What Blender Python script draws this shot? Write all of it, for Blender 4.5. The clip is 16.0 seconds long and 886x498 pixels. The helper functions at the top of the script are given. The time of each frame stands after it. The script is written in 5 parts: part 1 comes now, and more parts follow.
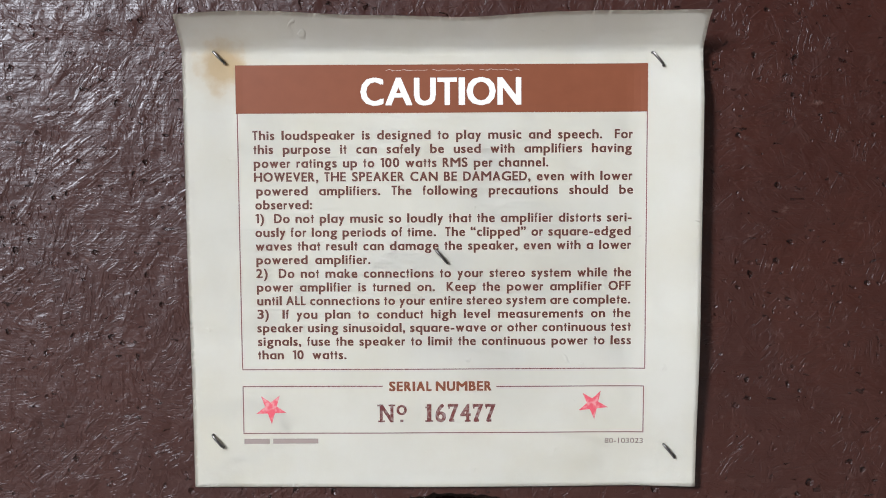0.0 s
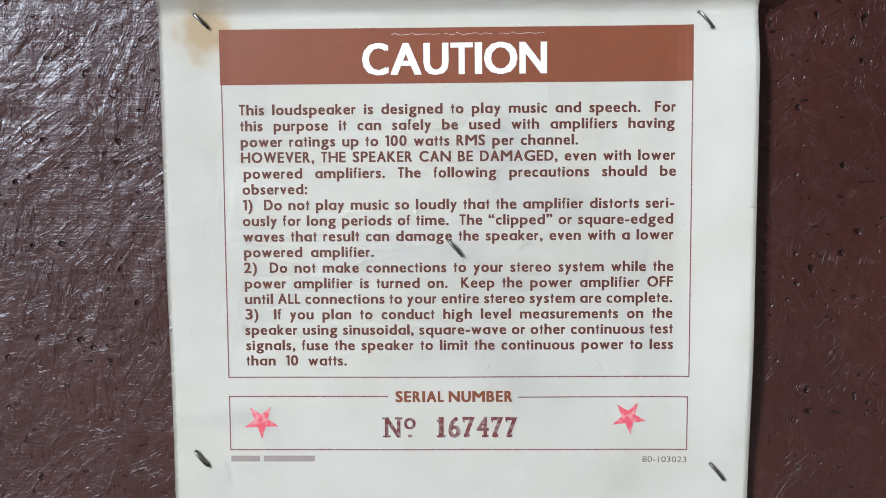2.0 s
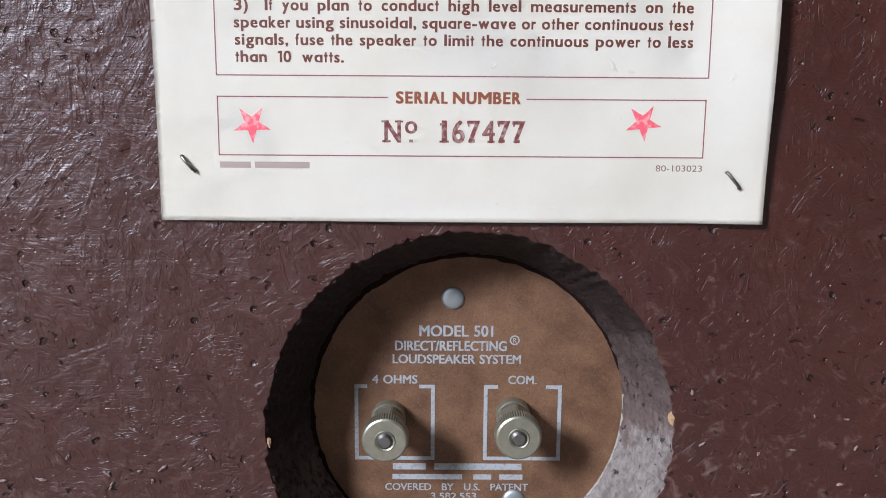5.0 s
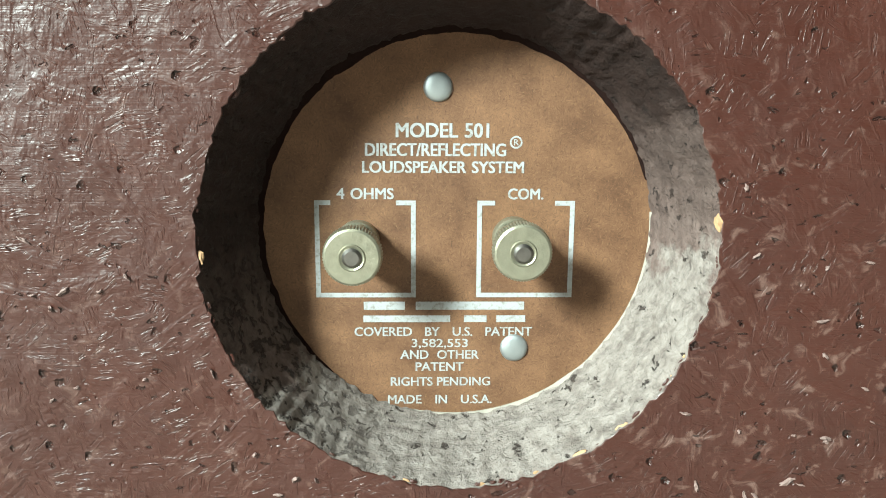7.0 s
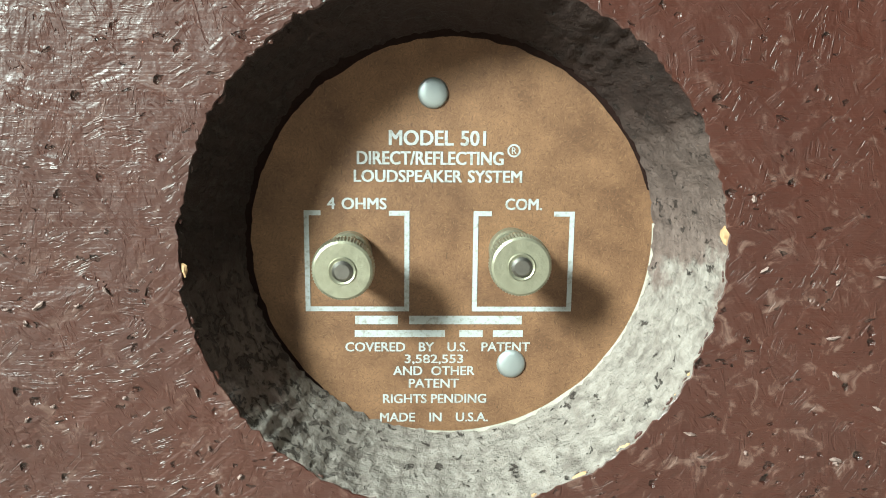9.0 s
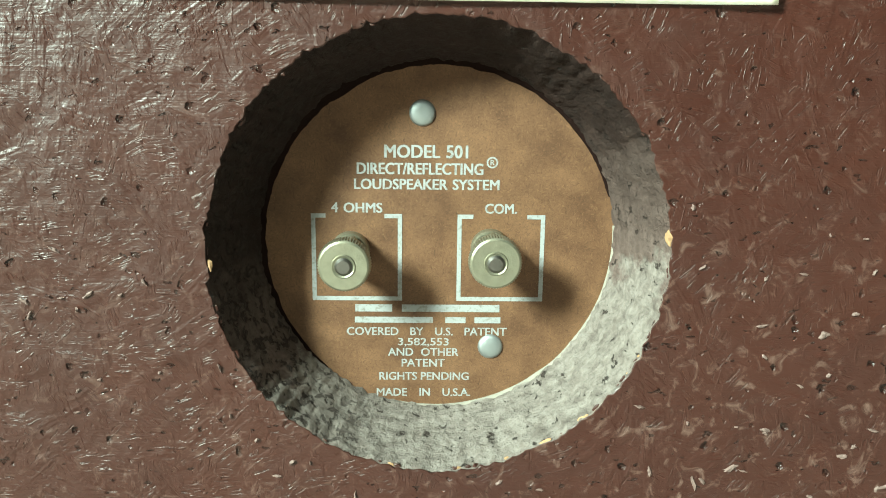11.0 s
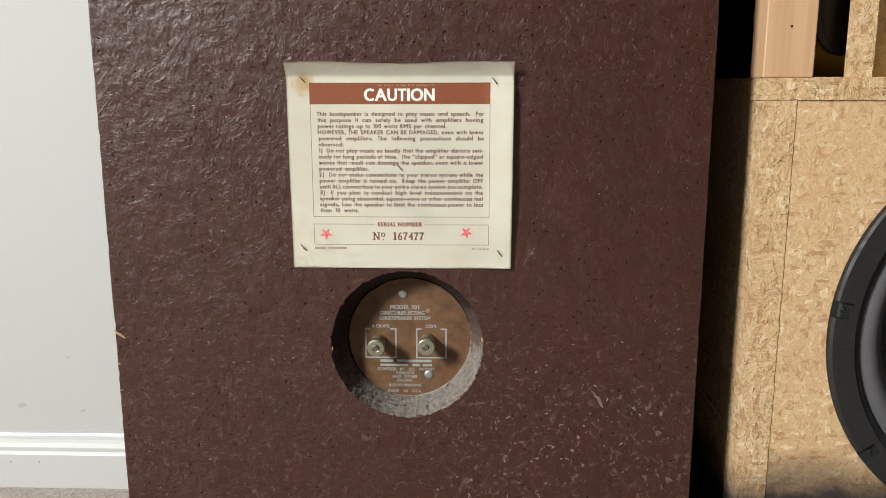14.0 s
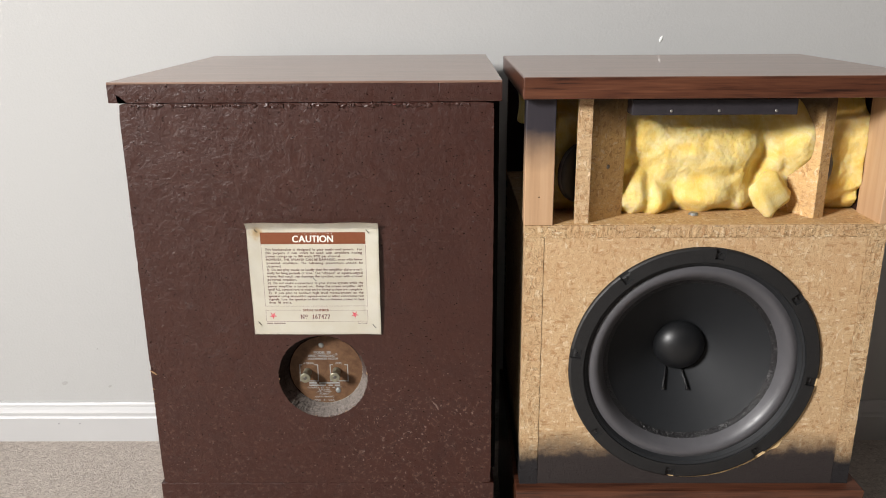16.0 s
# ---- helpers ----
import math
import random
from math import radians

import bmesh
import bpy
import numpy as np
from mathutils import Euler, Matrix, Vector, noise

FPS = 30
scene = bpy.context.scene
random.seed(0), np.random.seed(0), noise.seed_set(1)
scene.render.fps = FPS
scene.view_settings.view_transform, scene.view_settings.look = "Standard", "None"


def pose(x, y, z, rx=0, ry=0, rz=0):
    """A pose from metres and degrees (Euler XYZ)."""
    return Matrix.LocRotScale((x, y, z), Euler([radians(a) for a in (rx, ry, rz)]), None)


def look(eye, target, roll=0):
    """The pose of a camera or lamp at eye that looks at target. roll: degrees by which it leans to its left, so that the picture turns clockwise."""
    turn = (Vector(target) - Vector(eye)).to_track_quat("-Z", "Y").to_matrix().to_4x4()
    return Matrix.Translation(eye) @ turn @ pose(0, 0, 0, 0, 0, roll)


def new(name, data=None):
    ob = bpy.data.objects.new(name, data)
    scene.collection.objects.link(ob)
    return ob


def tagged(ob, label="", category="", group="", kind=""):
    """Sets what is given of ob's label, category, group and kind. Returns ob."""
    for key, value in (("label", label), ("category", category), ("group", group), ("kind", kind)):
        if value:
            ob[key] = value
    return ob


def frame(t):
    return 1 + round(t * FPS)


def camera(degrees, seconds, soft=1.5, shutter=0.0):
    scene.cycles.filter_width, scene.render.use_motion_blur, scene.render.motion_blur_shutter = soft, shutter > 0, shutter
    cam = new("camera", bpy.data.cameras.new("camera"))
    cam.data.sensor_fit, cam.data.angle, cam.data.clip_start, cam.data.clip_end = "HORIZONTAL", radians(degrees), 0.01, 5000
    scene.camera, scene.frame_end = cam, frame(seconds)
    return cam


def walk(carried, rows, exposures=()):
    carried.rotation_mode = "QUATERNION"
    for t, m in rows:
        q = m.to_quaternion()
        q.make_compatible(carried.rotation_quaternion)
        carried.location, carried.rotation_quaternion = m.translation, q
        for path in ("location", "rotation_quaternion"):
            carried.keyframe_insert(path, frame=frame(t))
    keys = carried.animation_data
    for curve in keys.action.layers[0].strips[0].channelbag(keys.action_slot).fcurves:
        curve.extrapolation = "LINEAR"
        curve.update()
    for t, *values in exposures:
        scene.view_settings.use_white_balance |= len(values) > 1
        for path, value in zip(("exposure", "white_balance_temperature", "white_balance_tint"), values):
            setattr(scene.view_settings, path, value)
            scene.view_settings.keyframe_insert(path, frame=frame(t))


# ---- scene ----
cam = camera(57.3, 16.0, soft=1.0)
PATH = [
    (0, (0.001, -0.206, 0.432), (-0.003, 1.79, 0.304), -0.3),
    (0.5, (0.003, -0.195, 0.43), (-0.016, 1.801, 0.307), -0.4),
    (1, (0.004, -0.186, 0.429), (-0.033, 1.811, 0.312), -0.5),
    (1.5, (0.003, -0.182, 0.427), (-0.036, 1.813, 0.297), -0.5),
    (2, (0.001, -0.18, 0.429), (-0.038, 1.815, 0.293), -0.4),
    (2.5, (0.004, -0.182, 0.43), (-0.03, 1.812, 0.285), -0.2),
    (3, (0.002, -0.185, 0.429), (-0.036, 1.809, 0.278), -0.2),
    (3.5, (0.006, -0.187, 0.428), (-0.031, 1.806, 0.267), -0.2),
    (4, (0.001, -0.189, 0.419), (-0.003, 1.801, 0.213), -0.1),
    (4.5, (-0.003, -0.184, 0.398), (0.01, 1.802, 0.164), 0.2),
    (5, (-0.004, -0.174, 0.379), (0.004, 1.802, 0.066), 0.4),
    (5.2, (-0.007, -0.169, 0.373), (0.026, 1.802, 0.038), 0.3),
    (7.3, (-0.004, -0.135, 0.335), (0.064, 1.825, -0.055), 0.4),
    (7.5, (-0.005, -0.133, 0.335), (0.084, 1.827, -0.054), 0.5),
    (8, (-0.005, -0.133, 0.335), (0.084, 1.829, -0.044), 0.7),
    (8.5, (-0.005, -0.132, 0.336), (0.078, 1.831, -0.039), 0.7),
    (9, (-0.004, -0.133, 0.336), (0.066, 1.83, -0.039), 0.6),
    (9.2, (-0.003, -0.134, 0.336), (0.07, 1.829, -0.042), 0.6),
    (11.5, (0.001, -0.174, 0.351), (0.029, 1.782, -0.063), 0.5),
    (12, (0.006, -0.201, 0.361), (-0.006, 1.757, -0.046), -0.1),
    (12.5, (0.02, -0.244, 0.373), (-0.053, 1.703, -0.078), -0.6),
    (13, (0.025, -0.307, 0.399), (-0.052, 1.646, -0.012), -0.6),
    (13.5, (0.03, -0.395, 0.427), (-0.066, 1.561, 0.024), -0.3),
    (14, (0.041, -0.469, 0.462), (-0.026, 1.491, 0.073), -0.1),
    (14.5, (0.044, -0.479, 0.489), (0.011, 1.477, 0.080), -0.1),
    (15, (0.06, -0.545, 0.519), (0.028, 1.412, 0.106), -0.9),
    (15.3, (0.079, -0.61, 0.589), (0.053, 1.331, 0.109), -1.0),
    (15.5, (0.093, -0.654, 0.635), (0.075, 1.275, 0.107), -1.1),
    (16, (0.136, -0.762, 0.682), (0.116, 1.15, 0.093), -0.4),
]
EXPOSURES = [(0.0, 0.03, 5600, 9), (1.5, 0.05, 5350, 8), (4.2, 0.06, 5300, 8), (5.2, 0.36, 5500, 15), (7.3, 1.46, 5900, -13), (9.2, 1.46, 5900, -14), (11.3, 1.22, 6150, -25),
             (12.6, 0.95, 6500, -26), (13.1, 0.69, 6050, -23), (13.4, 0.35, 5400, -12), (13.6, 0.22, 5500, -6), (14.0, 0.05, 6400, 5), (14.4, 0.09, 6450, 10), (15.2, 0.09, 6450, 10), (16.0, 0.04, 6450, 10)]
walk(cam, [(t, look(eye, target, roll)) for t, eye, target, roll in PATH], EXPOSURES)

# ---------- light ----------
world = bpy.data.worlds.new("sky")
scene.world = world
world.use_nodes = True
wn = world.node_tree
sky = wn.nodes.new("ShaderNodeTexSky")
sky.sky_type, sky.sun_disc = "NISHITA", False
sky.sun_elevation, sky.sun_rotation = radians(35), radians(200)
wn.links.new(sky.outputs[0], wn.nodes["Background"].inputs["Color"])
wn.nodes["Background"].inputs["Strength"].default_value = 0.1


def daylight(name, eye, target, w, h, power, colour):
    lamp = bpy.data.lights.new(name, "AREA")
    lamp.shape, lamp.size, lamp.size_y, lamp.energy, lamp.color = "RECTANGLE", w, h, power, colour
    ob = new(name, lamp)
    ob.matrix_world = look(eye, target)
    return ob


# daylight through the window in the side wall
daylight("window_daylight", (-1.78, -1.80, 1.66), (0, -0.35, 0.70), 0.46, 0.62, 147, (1.0, 0.97, 0.94))

# ---------- helpers ----------
UP = Vector((0, 0, 1))


def mesh_of(bm, name, smooth=False):
    me = bpy.data.meshes.new(name)
    bm.normal_update()
    bm.to_mesh(me)
    bm.free()
    if smooth:
        me.polygons.foreach_set("use_smooth", [True] * len(me.polygons))
    return me


def thing(name, at, label, category, group="", kind=""):
    ob = new(name)
    ob.empty_display_size = 0.02
    ob.location = at
    return tagged(ob, label, category, group, kind)


def base_of(ob):
    p = Vector(ob.location)
    while ob.parent:
        ob = ob.parent
        p += Vector(ob.location)
    return p


def part(name, bm, material, parent, label="", smooth=False):
    """A bmesh in world metres becomes one mesh under parent."""
    o = base_of(parent)
    bmesh.ops.translate(bm, verts=bm.verts, vec=-o)
    ob = new(name, mesh_of(bm, name, smooth))
    for m in material if isinstance(material, (list, tuple)) else [material]:
        ob.data.materials.append(m)
    ob.parent = parent
    return tagged(ob, label)


def single(name, bm, material, label, category, kind="", group="", smooth=False):
    ob = new(name, mesh_of(bm, name, smooth))
    for m in material if isinstance(material, (list, tuple)) else [material]:
        ob.data.materials.append(m)
    return tagged(ob, label, category, group, kind)


def box(x0, x1, y0, y1, z0, z1, bevel=0.0, bm=None, segments=2):
    bm = bm or bmesh.new()
    made = bmesh.ops.create_cube(bm, size=1)["verts"]
    bmesh.ops.scale(bm, vec=(x1 - x0, y1 - y0, z1 - z0), verts=made)
    bmesh.ops.translate(bm, vec=((x0 + x1) / 2, (y0 + y1) / 2, (z0 + z1) / 2), verts=made)
    if bevel:
        edges = list({e for v in made for e in v.link_edges})
        bmesh.ops.bevel(bm, geom=edges, offset=bevel, segments=segments, affect="EDGES", profile=0.5)
    return bm


def lathe(profile, centre, axis=(0, -1, 0), steps=48, bm=None, closed=False):
    """Turns a list of (radius, along) round an axis through centre."""
    bm = bm or bmesh.new()
    a = Vector(axis).normalized()
    u = a.orthogonal().normalized()
    v = a.cross(u)
    c = Vector(centre)
    rings = []
    for r, d in profile:
        if r < 1e-7:
            rings.append([bm.verts.new(c + a * d)])
        else:
            rings.append([bm.verts.new(c + a * d + (u * math.cos(q) + v * math.sin(q)) * r)
                          for q in (2 * math.pi * i / steps for i in range(steps))])
    pairs = list(zip(rings, rings[1:])) + ([(rings[-1], rings[0])] if closed else [])
    for p, q in pairs:
        for i in range(steps):
            j = (i + 1) % steps
            face = [p[i % len(p)], p[j % len(p)], q[j % len(q)], q[i % len(q)]]
            seen = []
            for w in face:
                if w not in seen:
                    seen.append(w)
            if len(seen) > 2:
                bm.faces.new(seen)
    bmesh.ops.recalc_face_normals(bm, faces=bm.faces)
    return bm


def tube(points, r, steps=8, bm=None):
    bm = bm or bmesh.new()
    rings = []
    pts = [Vector(p) for p in points]
    for i, p in enumerate(pts):
        d = (pts[min(i + 1, len(pts) - 1)] - pts[max(i - 1, 0)]).normalized()
        u = d.orthogonal().normalized()
        v = d.cross(u)
        rr = r[i] if isinstance(r, (list, tuple)) else r
        rings.append([bm.verts.new(p + (u * math.cos(q) + v * math.sin(q)) * rr) for q in (2 * math.pi * k / steps for k in range(steps))])
    for a, b in zip(rings, rings[1:]):
        for i in range(steps):
            bm.faces.new((a[i], a[(i + 1) % steps], b[(i + 1) % steps], b[i]))
    bm.faces.new(rings[0][::-1])
    bm.faces.new(rings[-1])
    bmesh.ops.recalc_face_normals(bm, faces=bm.faces)
    return bm


def grid(nx, nz, place, bm=None):
    """A sheet of quads; place(u, v) gives each corner for u, v in 0..1."""
    bm = bm or bmesh.new()
    vs = [[bm.verts.new(place(i / nx, j / nz)) for i in range(nx + 1)] for j in range(nz + 1)]
    for j in range(nz):
        for i in range(nx):
            bm.faces.new((vs[j][i], vs[j][i + 1], vs[j + 1][i + 1], vs[j + 1][i]))
    return bm


# ---------- materials ----------
class Nodes:
    def __init__(self, name, rough=0.5, metal=0.0, spec=0.5):
        self.m = bpy.data.materials.new(name)
        self.m.use_nodes = True
        self.t = self.m.node_tree
        self.b = self.t.nodes["Principled BSDF"]
        self.b.inputs["Roughness"].default_value = rough
        self.b.inputs["Metallic"].default_value = metal
        self.b.inputs["Specular IOR Level"].default_value = spec
        self.co = self.t.nodes.new("ShaderNodeTexCoord").outputs["Object"]

    def put(self, socket, value):
        if isinstance(value, bpy.types.NodeSocket):
            self.t.links.new(value, socket)
        else:
            socket.default_value = value

    def node(self, kind, out=0, **inputs):
        n = self.t.nodes.new("ShaderNode" + kind)
        for k, v in inputs.items():
            self.put(n.inputs[int(k[1:])] if k[0] == "_" else n.inputs[k.replace("_", " ")], v)
        return n.outputs[out]

    def scaled(self, sx, sy, sz, vec=None, turn=(0, 0, 0)):
        n = self.t.nodes.new("ShaderNodeMapping")
        self.put(n.inputs["Vector"], vec or self.co)
        n.inputs["Scale"].default_value, n.inputs["Rotation"].default_value = (sx, sy, sz), turn
        return n.outputs[0]

    def noise(self, scale, detail=4, rough=0.55, vec=None, distort=0.0, colour=False):
        n = self.t.nodes.new("ShaderNodeTexNoise")
        self.put(n.inputs["Vector"], vec or self.co)
        for k, v in (("Scale", scale), ("Detail", detail), ("Roughness", rough), ("Distortion", distort)):
            n.inputs[k].default_value = v
        return n.outputs["Color" if colour else 0]

    def cells(self, scale, out="Distance", vec=None, feature="F1"):
        n = self.t.nodes.new("ShaderNodeTexVoronoi")
        n.feature = feature
        self.put(n.inputs["Vector"], vec or self.co)
        n.inputs["Scale"].default_value = scale
        return n.outputs[out]

    def ramp(self, fac, *stops):
        n = self.t.nodes.new("ShaderNodeValToRGB")
        self.put(n.inputs[0], fac)
        e = n.color_ramp.elements
        while len(e) < len(stops):
            e.new(0.5)
        for el, (p, c) in zip(e, stops):
            el.position, el.color = p, (*(c if isinstance(c, tuple) else (c, c, c)), 1)
        return n.outputs[0]

    def math(self, op, a, b=0.0):
        n = self.t.nodes.new("ShaderNodeMath")
        n.operation = op
        self.put(n.inputs[0], a)
        self.put(n.inputs[1], b)
        return n.outputs[0]

    def mix(self, fac, a, b, blend="MIX"):
        n = self.t.nodes.new("ShaderNodeMix")
        n.data_type, n.blend_type = "RGBA", blend
        self.put(n.inputs[0], fac)
        for s, v in ((n.inputs[6], a), (n.inputs[7], b)):
            self.put(s, v if isinstance(v, bpy.types.NodeSocket) else (*v, 1))
        return n.outputs[2]

    def axis(self, k):
        n = self.t.nodes.new("ShaderNodeSeparateXYZ")
        self.t.links.new(self.co, n.inputs[0])
        return n.outputs[k]

    def bump(self, height, distance, strength=1.0):
        n = self.t.nodes.new("ShaderNodeBump")
        n.inputs["Strength"].default_value, n.inputs["Distance"].default_value = strength, distance
        self.put(n.inputs["Height"], height)
        self.t.links.new(n.outputs[0], self.b.inputs["Normal"])

    def done(self, colour, rough=None):
        self.put(self.b.inputs["Base Color"], colour if isinstance(colour, bpy.types.NodeSocket) else (*colour, 1))
        if rough is not None:
            self.put(self.b.inputs["Roughness"], rough)
        return self.m


def chip_strokes(n, cell, long, wide):
    """Short strokes that lie every way, as pressed wood chips do."""
    wob = n.mix(0.012, n.co, n.noise(40, 2, colour=True), "ADD")
    tone = n.cells(cell, "Color", wob)
    turn = n.t.nodes.new("ShaderNodeVectorRotate")
    turn.rotation_type = "Y_AXIS"
    n.t.links.new(n.co, turn.inputs["Vector"])
    n.t.links.new(n.math("MULTIPLY", n.node("SeparateColor", 0, Color=tone), 6.28), turn.inputs["Angle"])
    return n.noise(1.0, 3, 0.6, n.scaled(1 / long, 1 / long, 1 / wide, turn.outputs[0])), tone


def make_paint():
    """Thick satin paint brushed level over pressed chips: brush lines, flat flakes, torn pits."""
    n = Nodes("brown_gloss_paint", 0.36, 0, 0.5)
    flakes, tone = chip_strokes(n, 70, 0.020, 0.0042)
    slivers, tone_b = chip_strokes(n, 190, 0.0060, 0.0010)
    soft = n.noise(60, 3, 0.45, None, 0.5)
    pebble = n.noise(190, 4, 0.55, None, 0.25)
    brush = n.noise(1.0, 3, 0.65, n.scaled(22, 22, 2100))
    where = n.math("ADD", n.axis(2), n.math("MULTIPLY", n.noise(16, 3), 0.16))
    upper = n.ramp(where, (0.42, 0.82), (0.60, 0.95), (0.68, 0.85))
    side = n.ramp(n.math("SUBTRACT", 0.5, n.axis(0)), (0.44, 0.60), (0.60, 1.0))
    relief = n.math("MULTIPLY", upper, side)
    h = n.math("MULTIPLY", n.ramp(flakes, (0.51, 0.0), (0.62, 1.0)), 0.085)
    h = n.math("ADD", h, n.math("MULTIPLY", n.ramp(slivers, (0.58, 0.0), (0.68, 1.0)), 0.085))
    h = n.math("SUBTRACT", h, n.math("MULTIPLY", n.ramp(slivers, (0.35, 1.0), (0.41, 0.0)), 0.085))
    h = n.math("ADD", h, n.math("MULTIPLY", soft, 0.75))
    h = n.math("ADD", h, n.math("MULTIPLY", pebble, 0.54))
    h = n.math("MULTIPLY", h, relief)
    crumpled = n.mix(0.0022, n.co, n.noise(500, 3, colour=True), "ADD")
    pits = n.math("MULTIPLY", n.ramp(n.cells(300, "Distance", crumpled), (0.10, 1.0), (0.27, 0.0)), n.ramp(n.node("SeparateColor", 0, Color=n.cells(300, "Color", crumpled)), (0.80, 0.0), (0.90, 1.0)))
    torn = n.math("MULTIPLY", n.ramp(n.noise(1.0, 3, 0.5, n.scaled(300, 300, 520, None, (0, 0.6, 0)), 0.4), (0.665, 0.0), (0.695, 1.0)), 0.9)
    fine = n.math("MULTIPLY", n.ramp(n.cells(620, "Distance", crumpled), (0.10, 1.0), (0.30, 0.0)), n.ramp(n.node("SeparateColor", 2, Color=n.cells(620, "Color", crumpled)), (0.84, 0.0), (0.92, 1.0)))
    fine = n.math("MULTIPLY", fine, n.ramp(n.noise(70, 3), (0.42, 0.15), (0.58, 1.0)))
    bumps = n.math("MULTIPLY", n.ramp(n.cells(260, "Distance", crumpled), (0.04, 1.0), (0.20, 0.0)), n.ramp(n.node("SeparateColor", 1, Color=n.cells(260, "Color", crumpled)), (0.80, 0.0), (0.92, 1.0)))
    low = n.ramp(where, (0.40, 0.55), (0.48, 0.50))
    h = n.math("SUBTRACT", h, n.math("MULTIPLY", n.math("MAXIMUM", pits, torn), low))
    h = n.math("ADD", h, n.math("MULTIPLY", bumps, 0.38))
    h = n.math("SUBTRACT", h, n.math("MULTIPLY", fine, 0.19))
    patch = n.ramp(n.noise(55, 3), (0.35, 0.018), (0.62, 0.060))
    h = n.math("ADD", h, n.math("MULTIPLY", brush, patch))
    n.bump(h, 0.0015)
    colour = n.mix(n.noise(28, 5), (0.0325, 0.0087, 0.0055), (0.0475, 0.0143, 0.0086))
    colour = n.mix(n.math("MULTIPLY", n.node("SeparateColor", 2, Color=tone), 0.30), colour, (0.026, 0.0080, 0.0058))
    worn = n.math("MULTIPLY", n.ramp(n.noise(260, 3), (0.66, 0.0), (0.74, 1.0)), 0.34)
    # rubbed, paler smears on the lower half
    lower = n.ramp(n.math("ADD", n.axis(2), n.math("MULTIPLY", n.noise(30, 3), 0.10)), (0.30, 1.0), (0.42, 0.10))
    smear = n.math("MULTIPLY", n.ramp(n.noise(230, 5, 0.70, None, 1.0), (0.55, 0.0), (0.68, 0.75)), n.math("MULTIPLY", lower, n.ramp(n.axis(0), (-0.10, 0.55), (0.06, 1.0))))
    colour = n.mix(n.math("MAXIMUM", worn, smear), colour, (0.160, 0.098, 0.078))
    colour = n.mix(n.math("MULTIPLY", n.math("MAXIMUM", torn, pits), 0.6), colour, (0.006, 0.003, 0.0025))
    gloss = n.math("SUBTRACT", n.ramp(n.noise(120, 3), (0.3, 0.34), (0.7, 0.46)), n.math("MULTIPLY", n.math("MAXIMUM", bumps, n.math("MAXIMUM", pits, torn)), 0.14))
    return n.done(colour, n.math("ADD", gloss, n.math("MULTIPLY", smear, 0.3)))


def make_bore():
    """Rough sawn bore: paint over torn chips, darkened for the shade in the hole; pale dust towards the bottom and
    right.
    """
    n = Nodes("dusty_bore", 0.78, 0, 0.25)
    grain = n.noise(620, 5, 0.7)
    lumps = n.noise(150, 4, 0.55)
    x, z = n.axis(0), n.math("SUBTRACT", n.axis(2), 0.3092)
    # large torn holes gather low on one side
    here = n.math("ADD", n.math("MULTIPLY", n.math("ADD", x, 0.024), -1.0), n.math("MULTIPLY", n.noise(90, 3), 0.030))
    torn_side = n.ramp(here, (-0.012, 0.12), (0.018, 1.0))
    holes = n.math("MULTIPLY", n.ramp(n.noise(480, 4, 0.62, None, 0.3), (0.42, 1.0), (0.46, 0.0)), torn_side)
    gouges = n.ramp(n.noise(360, 4, 0.62, None, 0.3), (0.33, 1.0), (0.37, 0.0))
    cut = n.math("MAXIMUM", holes, gouges)
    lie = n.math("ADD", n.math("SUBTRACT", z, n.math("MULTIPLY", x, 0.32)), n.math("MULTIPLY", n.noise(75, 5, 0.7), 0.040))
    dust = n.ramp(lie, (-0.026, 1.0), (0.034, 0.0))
    streaks = n.noise(1.0, 4, 0.6, n.scaled(110, 900, 110))
    dust = n.math("MULTIPLY", dust, n.ramp(streaks, (0.32, 0.68), (0.56, 1.0)))
    dust = n.math("MAXIMUM", dust, n.math("MULTIPLY", n.ramp(grain, (0.62, 0.0), (0.72, 1.0)), 0.08))
    # darker than the panel paint, which deepens the shade in the upper bore
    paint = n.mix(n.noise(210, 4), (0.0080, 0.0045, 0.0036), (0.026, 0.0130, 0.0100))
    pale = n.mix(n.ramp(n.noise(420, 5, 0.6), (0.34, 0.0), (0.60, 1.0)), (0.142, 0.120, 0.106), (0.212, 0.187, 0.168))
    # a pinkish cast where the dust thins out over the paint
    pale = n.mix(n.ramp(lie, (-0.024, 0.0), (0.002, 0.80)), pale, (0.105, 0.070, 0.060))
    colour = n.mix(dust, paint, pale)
    colour = n.mix(n.math("MULTIPLY", cut, 0.85), colour, (0.024, 0.016, 0.013))
    h = n.math("ADD", n.math("MULTIPLY", grain, 0.55), n.math("MULTIPLY", lumps, 0.8))
    n.bump(n.math("SUBTRACT", h, cut), 0.0010)
    return n.done(colour)


